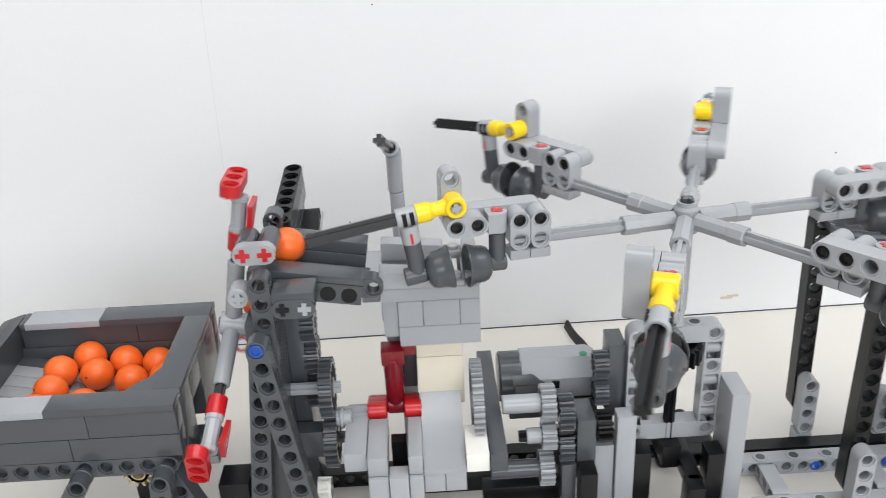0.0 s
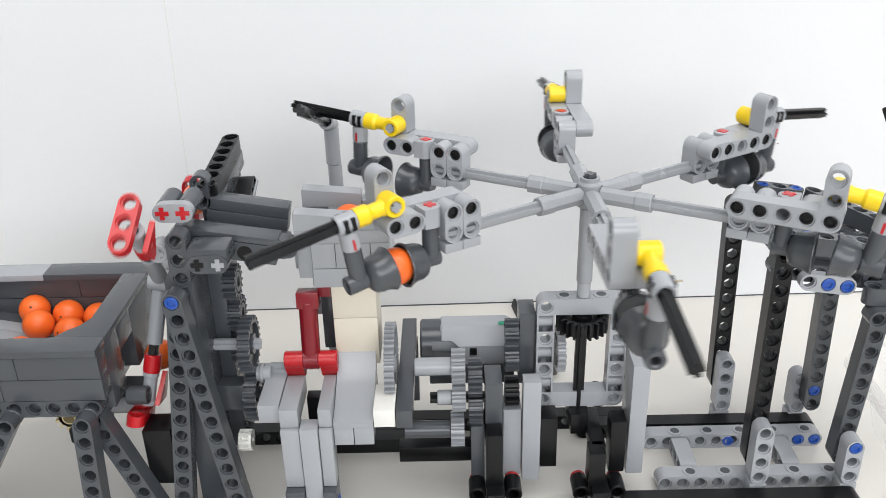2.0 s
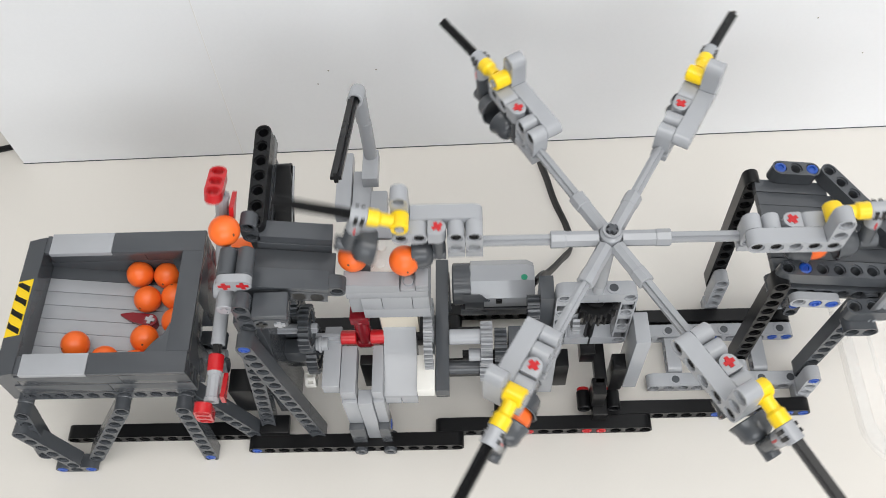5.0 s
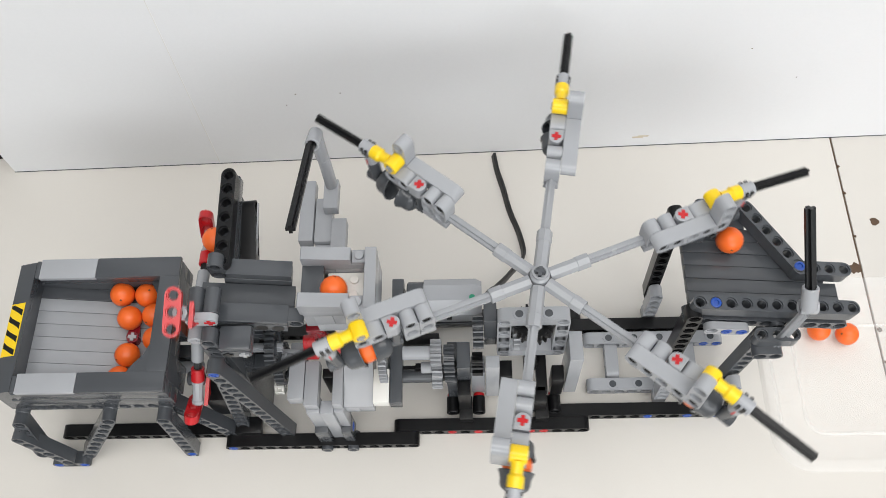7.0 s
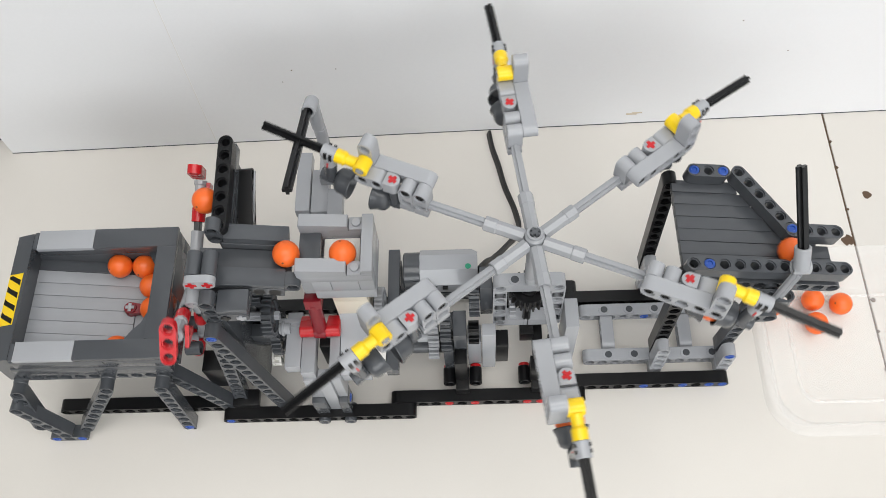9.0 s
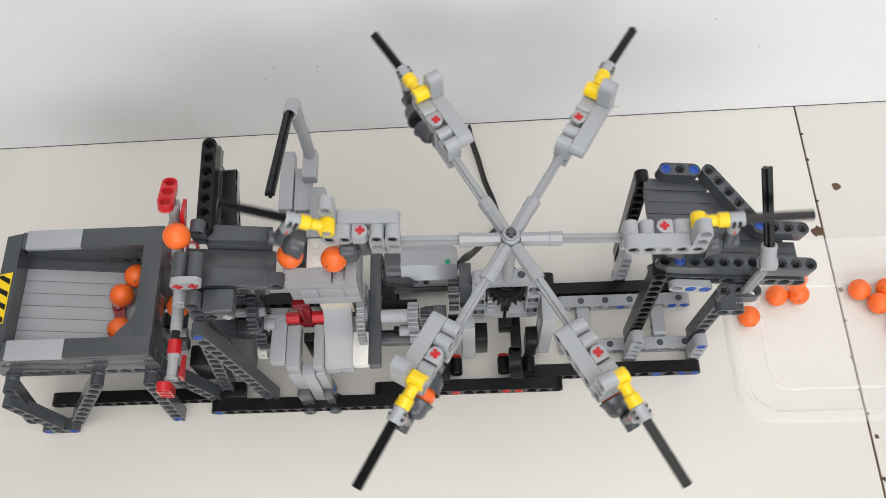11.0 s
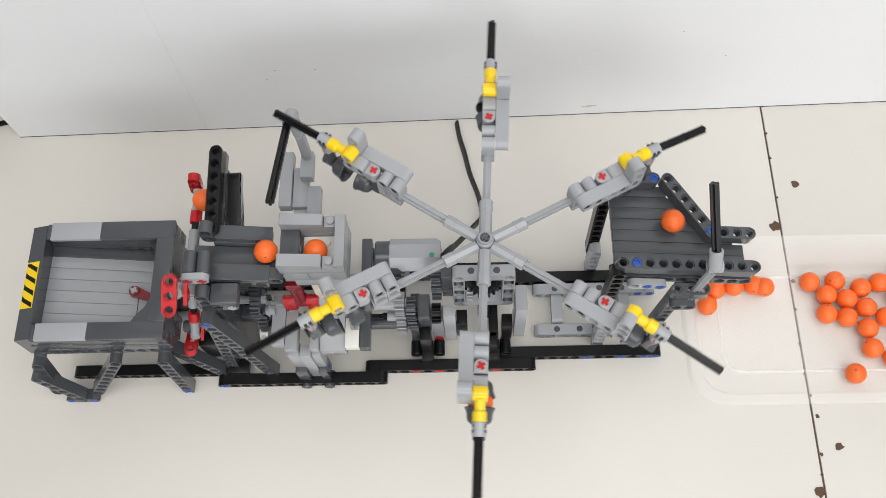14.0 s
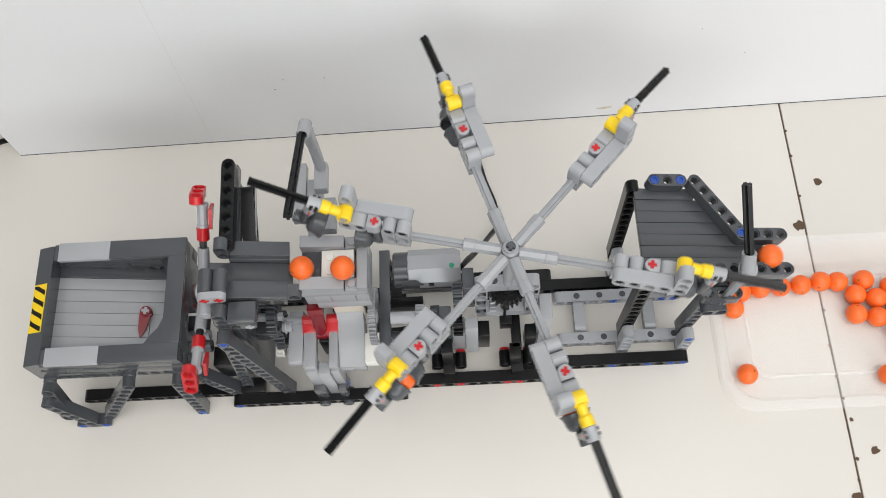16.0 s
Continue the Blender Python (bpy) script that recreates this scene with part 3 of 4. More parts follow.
housing = thing("lift_housing", (11, 6.5, 12.1), "light grey brick housing that slides up and down", "housing")
CRANK = Vector((8.8, 4.75, 8.5))
crank = thing("crank", CRANK, "glossy red crank turning under the grey housing", "crank")
link = thing("lift_link", CRANK + Z, "dark red upright link from crank to housing", "link")


def stand_parts():
    part("column", box(bms(), 10.05, 12.4, 5.0, 7.6, 8.5, 11.4, 0.04), CREAM, stand, "cream white column")
    part("column", box(bms(), 10.05, 12.4, 5.0, 7.6, 11.42, 14.58, 0.04), CREAM, stand, "cream white column")
    b = box(bms(), 10.0, 12.35, 5.45, 7.65, 14.6, 15.62, 0.05)
    for x0 in (10.6, 11.75):
        for y0 in (6.0, 7.1):
            lathe(b, [(0, 0.2), (0.26, 0.2), (0.3, 0.17), (0.3, 0), (0, 0)], Matrix.Translation((x0, y0, 15.61)), 16)
    part("top_brick", b, WHITE, stand, "white studded brick")
    part("rear_block", box(bms(), 9.2, 9.98, 6.6, 8.2, 8.6, 12.6, 0.04), DARK, stand)
    part("rear_bracket", box(bms(), 9.98, 11.2, 7.62, 8.3, 9.6, 10.4, 0.04), DARK, stand)
    part("bush", tube(bms(), (5.75, 4.3, 8.5), (6.55, 4.3, 8.5), 0.42, 0.2), SPOKE, stand)
    part("bush_collar", tube(bms(), (5.95, 4.3, 8.5), (6.15, 4.3, 8.5), 0.55, 0.2), SPOKE, stand)
    part("crank_axle", axle(bms(), (5.3, CRANK.y, CRANK.z), (7.4, CRANK.y, CRANK.z)), SPOKE, stand)
    # smooth stepped front
    part("front_step", box(bms(), 6.25, 7.38, 1.4, 5.6, 7.3, 8.4, 0.09), LIGHT, stand)
    part("front_step", box(bms(), 7.41, 8.4, 0.95, 4.2, 7.3, 8.4, 0.09), LIGHT, stand)
    part("front_step", box(bms(), 7.41, 8.4, 0.75, 1.9, 3.6, 7.27, 0.09), LIGHT, stand)
    part("front_step", box(bms(), 8.43, 9.37, 0.6, 1.6, 1.0, 7.4, 0.09), LIGHT, stand)
    part("front_step", box(bms(), 9.4, 10.1, 0.95, 4.2, 7.3, 8.4, 0.09), LIGHT, stand)
    part("front_step", box(bms(), 9.4, 10.1, 0.75, 1.9, 3.6, 7.27, 0.09), LIGHT, stand)
    part("inner_post", box(bms(), 8.5, 9.3, 3.2, 3.9, 4.0, 7.6, 0.05), BLACK, stand)
    # quarter-round slope that falls from the column to the front
    b = bms()
    pro = [(5.0, 9.3), (4.4, 8.75), (3.4, 8.2), (2.2, 7.72), (1.1, 7.42), (1.1, 7.12), (5.0, 7.12)]
    lo = [b.verts.new((10.13, y, z)) for y, z in pro]
    hi = [b.verts.new((12.2, y, z)) for y, z in pro]
    for k in range(len(pro)):
        b.faces.new((lo[k - 1], lo[k], hi[k], hi[k - 1]))
    b.faces.new(lo)
    b.faces.new(hi)
    part("front_slope", b, LIGHT, stand)
    part("front_brick", box(bms(), 10.13, 11.15, 1.15, 2.2, 6.0, 7.1, 0.04), LIGHT, stand)
    part("front_brick", box(bms(), 11.18, 12.2, 1.15, 2.2, 6.0, 7.1, 0.04), LIGHT, stand)
    part("front_filler", box(bms(), 10.15, 12.18, 2.2, 4.9, 6.2, 7.1, 0.04), LIGHT, stand)
    part("front_brick", box(bms(), 12.23, 13.35, 1.2, 3.6, 7.05, 8.1, 0.04), WHITE, stand, "white brick")
    for x0, x1 in ((7.41, 8.4), (9.4, 10.1)):
        part("foot", box(bms(), x0, x1, 0.3, 1.7, 1.0, 3.57, 0.04), DARK, stand)
    part("foot", tube(bms(), (7.9, -0.25, 0.5), (7.9, 1.2, 0.5), 0.46, 0.2), DARK, stand)
    part("foot", tube(bms(), (9.9, -0.25, 0.5), (9.9, 1.2, 0.5), 0.46, 0.2), DARK, stand)
    pin(stand, (10.12, 1.1, 2.4), X, BLUE)


def housing_parts():
    """Built with its lower edge at 12.1."""
    for y0, y1 in ((4.45, 5.4), (7.7, 8.6)):
        b = bms()
        pro = [(8.5, 15.32), (8.5, 16.22), (8.56, 16.28), (11.62, 15.98), (11.68, 15.92), (11.68, 15.32)]
        lo = [b.verts.new((x, y0, z)) for x, z in pro]
        hi = [b.verts.new((x, y1, z)) for x, z in pro]
        for k in range(6):
            b.faces.new((lo[k - 1], lo[k], hi[k], hi[k - 1]))
        b.faces.new(lo)
        b.faces.new(hi)
        part("side_tile", b, LIGHT, housing, "smooth wedge tile")
        part("side_brick", box(bms(), 8.5, 13.3, y0, y1, 14.6, 15.3, 0.03), LIGHT, housing)
        for x0, x1, z0, z1 in ((9.3, 10.5, 13.2, 14.58), (10.53, 12.3, 13.2, 14.58), (12.33, 13.3, 13.2, 14.58), (9.3, 13.3, 12.1, 13.17)):
            part("side_brick", box(bms(), x0, x1, y0, y1, z0, z1, 0.02), LIGHT, housing)
        b = box(bms(), 11.73, 12.6, y0, y1, 15.32, 15.6, 0.03)
        lathe(b, [(0, 0.22), (0.26, 0.22), (0.3, 0.19), (0.3, 0), (0, 0)], Matrix.Translation((12.2, (y0 + y1) / 2, 15.6)), 18)
        part("stud_plate", b, LIGHT, housing)
    for z0, z1 in ((15.32, 15.64), (15.66, 16.0)):
        part("end_wall", box(bms(), 12.62, 13.35, 4.45, 8.6, z0, z1, 0.03), LIGHT, housing)
    part("end_wall", box(bms(), 12.5, 13.3, 5.42, 7.68, 12.1, 15.3, 0.03), LIGHT, housing)
    part("chute", box(bms(), 8.5, 9.9, 5.42, 7.68, 14.7, 15.3, 0.03), DARK, housing, "dark grey chute")
    part("inner_brick", box(bms(), 8.55, 9.27, 4.6, 8.4, 12.6, 14.58, 0.03), SPOKE, housing)
    part("under_block", box(bms(), 9.35, 10.02, 4.9, 4.99, 11.3, 12.08, 0.02), MAROON, housing, "dark red block")


def crank_parts():
    part("crank_bar", rod(bms(), CRANK + Vector((-1.45, 0, 1)), CRANK + Vector((1.4, 0, 1)), 0.46, 20, 0.06), RED, crank)
    for x0, x1 in ((-1.45, -0.45), (0.45, 1.38)):
        b = box(bms(), CRANK.x + x0, CRANK.x + x1, CRANK.y - 0.44, CRANK.y + 0.44, CRANK.z - 0.1, CRANK.z + 1.0, 0.05)
        rod(b, CRANK + Vector((x0, 0, 0)), CRANK + Vector((x1, 0, 0)), 0.46, 20, 0.05)
        part("crank_web", b, RED, crank)


def link_parts():
    o = CRANK + Z
    part("link_rod", rod(bms(), o + Z * 0.1, o + Z * 3.3, 0.5, 20), MAROON, link)
    part("link_eye", tube(bms(), o - X * 0.42, o + X * 0.42, 0.56, 0.3), MAROON, link)
    part("link_head", box(bms(), o.x - 0.55, o.x + 0.62, o.y - 0.45, o.y + 0.45, o.z + 3.0, o.z + 3.9, 0.06), MAROON, link)


stand_parts()
housing_parts()
crank_parts()
link_parts()

# ---- stop post behind the stand ----
post = thing("stop_post", (9.5, 15, 0), "light grey post carrying a black stop axle", "post")


def post_parts():
    part("stop_axle", axle(bms(), (9.0, 15.8, 19.0), (8.86, 7.4, 22.25), 0.3), BLACK, post, "black axle")
    part("cap", tube(bms(), (9.15, 16.7, 18.5), (9.08, 15.3, 19.15), 0.5, 0.3), LIGHT, post)
    part("upright", tube(bms(), (9.2, 16.3, 16.1), (9.2, 16.3, 18.8), 0.46, 0.2), LIGHT, post)
    part("upright", tube(bms(), (9.3, 16.1, 12.0), (9.25, 16.3, 16.05), 0.44, 0.2), LIGHT, post)
    part("arm", box(bms(), 8.75, 9.8, 14.2, 16.6, 11.7, 12.7, 0.08), LIGHT, post)
    part("step_block", box(bms(), 6.95, 8.0, 12.0, 17.0, 10.9, 11.9, 0.1), LIGHT, post)
    part("step_block", box(bms(), 8.05, 9.3, 12.0, 15.6, 10.7, 11.68, 0.1), LIGHT, post)
    part("step_block", box(bms(), 9.3, 10.4, 11.0, 13.8, 10.9, 11.9, 0.1), SPOKE, post)
    part("step_block", box(bms(), 8.1, 9.28, 10.9, 11.97, 10.2, 11.3, 0.1), LIGHT, post)
    part("stay", box(bms(), 8.4, 10.2, 8.62, 10.98, 9.6, 10.6, 0.1), LIGHT, post)
    part("leg", box(bms(), 9.0, 9.9, 9.0, 9.9, 1.0, 9.58, 0.1), LIGHT, post)


post_parts()

# ---- drive unit ----
drive = thing("drive_unit", (18, 6, 0), "grey gear drive with electric motor and open square frame", "gearbox")


def drive_parts():
    part("cross_plate", box(bms(), 13.4, 14.25, 1.1, 10.6, 7.05, 8.1, 0.05), DARK, drive)
    part("cross_plate", box(bms(), 13.6, 14.3, 9.2, 10.2, 3.0, 7.08, 0.05), DARK, drive)
    spin_gear(drive, SPOKE, (12.75, 4.8, 8.6), 0.55, 40, 2.3, 1.2, "large light grey gear")
    part("sleeve", tube(bms(), (14.3, 4.6, 8.5), (16.3, 4.6, 8.5), 0.5, 0.3), LIGHT, drive)
    for (x0, y0, z0), t, r, mt in (((16.3, 4.6, 8.5), 16, 0.98, SPOKE), ((16.3, 4.1, 6.8), 12, 0.8, SPOKE), ((16.2, 4.2, 4.6), 16, 0.98, SPOKE), ((17.2, 4.3, 8.05), 16, 1.0, DARK), ((17.2, 4.2, 6.15), 16, 1.0, DARK),
                                   ((19.3, 6.0, 9.7), 12, 0.8, DARK), ((19.3, 5.8, 8.2), 12, 0.8, DARK), ((19.2, 4.2, 7.1), 12, 0.86, BLACK)):
        spin_gear(drive, mt, (x0, y0, z0), 0.75, t, r, 3 if z0 in (8.5, 4.6, 9.7, 6.15) else -3)
    part("bush", tube(bms(), (15.5, 4.1, 6.8), (16.3, 4.1, 6.8), 0.42, 0.2), SPOKE, drive)
    part("gear_axle", axle(bms(), (15.1, 4.1, 6.8), (19.0, 4.1, 6.8)), BLACK, drive)
    part("sleeve", tube(bms(), (13.6, 4.2, 4.6), (16.2, 4.2, 4.6), 0.5, 0.3), DARK, drive)
    part("under_beam", box(bms(), 13.2, 17.6, 4.6, 5.6, 2.0, 3.0, 0.06), BLACK, drive)
    part("plate", box(bms(), 17.3, 18.05, 3.4, 6.6, 1.6, 5.3, 0.05), DARK, drive)
    part("column", box(bms(), 18.1, 19.05, 3.6, 5.6, 4.2, 7.9, 0.05), DARK, drive)
    part("column", box(bms(), 18.1, 19.0, 2.4, 3.55, 1.0, 5.4, 0.05), BLACK, drive)
    part("column", box(bms(), 19.1, 20.1, 3.8, 5.2, 1.6, 6.1, 0.05), SPOKE, drive)
    part("pillar", box(bms(), 20.15, 21.15, 3.55, 4.5, 1.4, 8.0, 0.08), LIGHT, drive, "light grey upright beam")
    part("pillar", box(bms(), 26.05, 27.0, 3.7, 5.9, 1.6, 8.85, 0.08), LIGHT, drive, "light grey upright beam")
    part("side_box", box(bms(), 21.18, 22.1, 3.7, 5.0, 2.2, 5.5, 0.06), BLACK, drive)
    part("side_box", box(bms(), 25.0, 25.88, 3.4, 4.6, 2.0, 5.4, 0.06), BLACK, drive)
    part("dark_block", box(bms(), 20.1, 20.99, 5.9, 7.6, 6.4, 10.9, 0.05), DARK, drive)
    part("column", box(bms(), 23.7, 24.6, 2.2, 3.4, 2.0, 4.2, 0.06), BLACK, drive)
    part("column", box(bms(), 23.0, 24.0, 4.8, 7.2, 3.6, 4.95, 0.06), BLACK, drive)
    part("strut", box(bms(), 23.9, 24.7, 3.0, 6.6, 3.4, 4.2, 0.06), BLACK, drive)
    for x0 in (22.0, 25.0):
        part("rear_foot", tube(bms(), (x0, 7.4, 4.0), (x0, 8.8, 4.0), 0.5, 0.3), BLACK, drive)
    # open frame
    cells = [(i, j) for i in range(5) for j in range(7) if i in (0, 4) or j in (0, 6)]
    bare = [c for c in cells if c[0] in (0, 4) and c[1] % 2 == 1]
    solid = [c for c in cells if 0 < c[0] < 4]
    b = liftarm(bms(), cells, basis((21.5, 6.0, 5.5), X, Y), 0.97, solid, 0.3, bare)
    for x0 in (21.5, 25.5):
        for j in (1, 3, 5):
            mm, n = along((x0 - 0.42, 6.0, 5.5 + j), (x0 + 0.42, 6.0, 5.5 + j))
            lathe(b, [(0, 0), (0.36, 0), (0.36, n), (0, n)], mm, 16)
            for s in (-1, 1):
                box(b, x0 + s * 0.435 - 0.05, x0 + s * 0.435 + 0.05, 5.517, 6.483, 5.0 + j, 6.0 + j, 0)
    part("open_frame", b, LIGHT, drive, "light grey square frame with holes")
    for x0 in (22.5, 24.5):
        for z0, mt in ((11.985, LIGHT),):
            part("frame_rim", lathe(bms(), [(0.28, 0.0), (0.28, 0.05), (0.44, 0.05), (0.44, 0.0)], Matrix.Translation((x0, 6, z0)), 18, True), mt, drive)
            # hole is not cut; a dark disc gives its inner shade
            part("frame_hole", lathe(bms(), [(0, 0.012), (0.29, 0.012), (0.29, 0), (0, 0)], Matrix.Translation((x0, 6, z0)), 18), DARK, drive)
    part("gear", gear(bms(), (22.15, 6, 8.6), (22.6, 6, 8.6), 20, 1.3), SPOKE, drive)
    # motor
    m = Matrix.Translation((0, 9.15, 7.2))
    b = bms()
    mm, n = along((15.7, 9.15, 7.2), (20.0, 9.15, 7.2))
    lathe(b, [(0, 0), (1.5, 0), (1.58, 0.08), (1.58, n - 0.45), (1.35, n), (0, n)], mm @ Matrix.Rotation(radians(22.5), 4, "Z"), 8)
    motor = part("motor", b, LIGHT, drive, "light grey electric motor")
    mm, n = along((14.5, 9.15, 7.2), (15.75, 9.15, 7.2))
    part("motor_front", lathe(bms(), [(0, 0), (1.35, 0), (1.45, 0.1), (1.45, n), (0, n)], mm, 20), DARK, motor, "dark grey motor face")
    part("motor_band", box(bms(), 15.3, 16.6, 7.55, 7.9, 6.5, 7.6, 0.06), DARK, motor)
    for z0, z1, x1 in ((7.62, 8.1, 17.0), (6.0, 6.48, 16.8)):
        b = bms()
        q = [(15.2, z0), (x1, z0), (x1 - 0.7, z1), (15.2, z1)]
        lo = [b.verts.new((x, 7.85, z)) for x, z in q]
        hi = [b.verts.new((x, 7.55 + 0.25 * (z > 7.7), z)) for x, z in q]
        for k in range(4):
            b.faces.new((lo[k - 1], lo[k], hi[k], hi[k - 1]))
        b.faces.new(hi)
        part("motor_notch", b, DARK, motor)
    part("motor_slot", box(bms(), 17.4, 17.8, 7.53, 7.75, 7.3, 7.7, 0.02), BLACK, motor)
    part("motor_groove", box(bms(), 15.8, 19.8, 7.55, 7.65, 6.35, 6.5, 0.01), DARK, motor)
    part("motor_base", box(bms(), 15.0, 20.0, 7.75, 10.55, 5.2, 6.2, 0.08), DARK, motor)
    part("motor_mark", lathe(bms(), [(0, 0.03), (0.22, 0.03), (0.22, 0), (0, 0)], Matrix.Translation((19.3, 8.75, 8.68)), 12), material("green_plastic", (0.01, 0.25, 0.14), 0.4), motor, "small green mark")


drive_parts()


def cable(points, r):
    cu = bpy.data.curves.new("power_cable", "CURVE")
    cu.dimensions, cu.bevel_depth, cu.bevel_resolution, cu.resolution_u = "3D", r * 0.5 * U, 2, 8
    cu.extrude = r * U
    sp = cu.splines.new("BEZIER")
    sp.bezier_points.add(len(points) - 1)
    for q, p in zip(sp.bezier_points, points):
        q.co = Vector(p) * U
        q.handle_left_type = q.handle_right_type = "AUTO"
    cu.materials.append(RUBBER)
    ob = new("power_cable", cu)
    return tagged(ob, "flat black motor cable lying on the table", "cable")


cable([(20.0, 9.0, 7.4), (20.5, 9.9, 6.6), (21.1, 11.2, 4.6), (22.6, 13.8, 2.3), (23.6, 15.9, 0.7), (23.45, 17.7, 0.25), (22.6, 20.5, 0.22), (22.1, 22.8, 0.3), (21.65, 24.6, 0.22), (21.4, 26.25, 0.22)], 0.27)

# ---- carousel with six gripper arms ----
AXIS = Vector((23.55, 5.88, 0))
ZB, ZS = 19.02, 17.95
LEAN_X, LEAN_Y = -0.0086, 0.006
carousel = thing("carousel", (AXIS.x, AXIS.y, ZS), "light grey rotating carousel with six gripper arms", "carousel")


def carousel_hub():
    o = AXIS
    part("mast", tube(bms(), o + Z * 12.9, o + Z * 17.2, 0.42, 0.2), SPOKE, carousel)
    part("mast_collar", tube(bms(), o + Z * 12.0, o + Z * 12.95, 0.36, 0.2), LIGHT, carousel)
    part("drive_axle", axle(bms(), o + Z * 4.0, o + Z * 12.2), BLACK, carousel, "black axle")
    b = gear(bms(), o + Z * 10.0, o + Z * 10.9, 20, 1.42)
    part("bevel_gear", b, BLACK, carousel, "black bevel gear")
    part("hub", lathe(bms(), [(0, 0), (0.62, 0), (0.62, 1.2), (0.5, 1.35), (0.5, 1.55), (0.36, 1.55), (0.33, 1.4), (0, 1.4)], Matrix.Translation(o + Z * (ZS - 0.65)), 24), SPOKE, carousel)
    part("hub_axle_end", axle(bms(), o + Z * (ZS + 0.7), o + Z * (ZS + 1.1), 0.3), DARK, carousel)


carousel_hub()
JAWS = []


def gripper_arm(k):
    a = 2 * math.pi * k / 6
    m = Matrix.Translation(AXIS) @ Matrix.Rotation(a, 4, "Z")
    at = lambda x, y, z: m @ Vector((x, y, z))
    d, s = (m.to_3x3() @ X), (m.to_3x3() @ Y)
    arm = part("gripper_arm", axle(bms(), at(0.4, 0, ZS), at(8.9, 0, ZS), 0.3, 0.0), SPOKE, carousel, "light grey spoke axle")
    part("spoke_sleeve", lathe(bms(), [(0.3, 0), (0.46, 0), (0.46, 1.8), (0.5, 1.85), (0.5, 2.6), (0.46, 2.65), (0.3, 2.65)], along(at(0.65, 0, ZS), at(3, 0, ZS))[0], 8, True), SPOKE, arm)
    for x0 in (7.5, 8.5):
        b = liftarm(bms(), [(0, 0), (0, 1)], basis(at(x0, 0, ZB - 1), d, s))
        box(b, x0 - 0.485, x0 + 0.485, -0.485, 0.485, ZB - 1.95, ZB - 1.48, 0.04, m)
        part("riser", b, LIGHT, arm)
    part("side_beam", liftarm(bms(), [(i, 0) for i in range(5)] + [(4, 1), (4, 2)], basis(at(7.5, -1, ZB), d, s)), LIGHT, arm, "light grey angled beam")
    for x0 in (7.5, 8.5, 10.5, 11.5):
        pin(arm, at(x0, -1.38, ZB), -s, BLACK, 0.29)
    for x0 in (7.5, 8.5):
        pin(arm, at(x0, 0.4, ZB), s, BLACK, 0.29)
    for x0 in (10.5, 11.5):
        pin(arm, at(x0, 0.38, ZB), s, BLACK, 0.29)
    b = liftarm(bms(), [(1, 0), (2, 0)], basis(at(9.5, 0, ZB), d, s))
    lathe(b, [(0.2, 0.0), (0.47, 0.0), (0.47, 0.97), (0.4, 1.0), (0.2, 1.0)], Matrix.Translation(at(9.5, 0, ZB - 0.5)), 20, True)
    box(b, 9.5, 10.02, -0.47, 0.47, ZB - 0.47, ZB + 0.47, 0.0, m)
    part("cross_beam", b, LIGHT, arm)
    part("red_axle", axle(bms(), at(9.5, 0, ZB - 2.0), at(9.5, 0, ZB + 0.54), 0.3), RED, arm, "red axle")
    b = tube(bms(), at(9.5, 0, ZB - 2.4), at(9.5, 0, ZB - 0.55), 0.4, 0.15)
    rod(b, at(9.1, 0, ZB - 2.15), at(9.9, 0, ZB - 2.15), 0.42)
    part("cup_holder", b, DARK, arm)
    part("fixed_cup", cup(bms(), along(at(9.65, 0, ZB - 2.15), at(11, 0, ZB - 2.15))[0]), DARK, arm, "dark grey rubber cup")
    # the moving jaw, about its pivot
    p = at(11.5, 0, ZB + 1)
    r = m.to_3x3().to_4x4()
    jt = lambda x, y, z: r @ Vector((x, y, z))
    b = tube(bms(), jt(0, -0.5, 0), jt(0, 0.5, 0), 0.5, 0.26)
    lathe(b, [(0.2, 0.4), (0.42, 0.4), (0.36, 0.62), (0.36, 1.05), (0.47, 1.2), (0.47, 1.8), (0.2, 1.8)], along(jt(0, 0, 0), jt(2, 0, 0))[0], 12, True)
    jaw = part("jaw", b, YELLOW, carousel, "yellow connector of the hinged jaw", at=p)
    BASES[jaw] = Vector((0, 0, 0))

    def piece(name, bm, mt, label=""):
        return part(name, bm, mt, jaw, label)

    piece("pivot_pin", axle(bms(), jt(0, -0.7, 0), jt(0, 0.56, 0), 0.24), SPOKE)
    b = tube(bms(), jt(1.8, 0, 0), jt(2.75, 0, 0), 0.46, 0.25)
    tube(b, jt(2.25, 0, -0.4), jt(2.25, 0, -1.3), 0.44, 0.2)
    piece("cross_connector", b, LIGHT)
    for x0 in (1.95, 2.3):
        slot = bms()
        box(slot, x0, x0 + 0.2, -0.47, 0.47, -0.3, 0.3, 0, r)
        piece("slot", slot, BLACK, "dark slot in the connector")
    piece("lever_axle", axle(bms(), jt(2.0, 0, 0), jt(6.85, 0, 0), 0.3, 0.3), BLACK, "black axle")
    piece("red_axle", box(bms(), 2.19, 2.31, -0.45, 0.45, -1.22, -0.7, 0, r), RED, "red axle seen through a slit")
    b = tube(bms(), jt(2.25, 0, -1.3), jt(2.25, 0, -3.0), 0.42, 0.15)
    tube(b, jt(2.9, 0, -3.0), jt(1.9, 0, -3.0), 0.44, 0.2)
    piece("cup_holder", b, DARK)
    piece("moving_cup", cup(bms(), along(jt(2.05, 0, -3.0), jt(0, 0, -3.0))[0]), DARK, "dark grey rubber cup")
    JAWS.append((jaw, a, p - Vector((AXIS.x, AXIS.y, ZS))))


for k in range(6):
    gripper_arm(k)

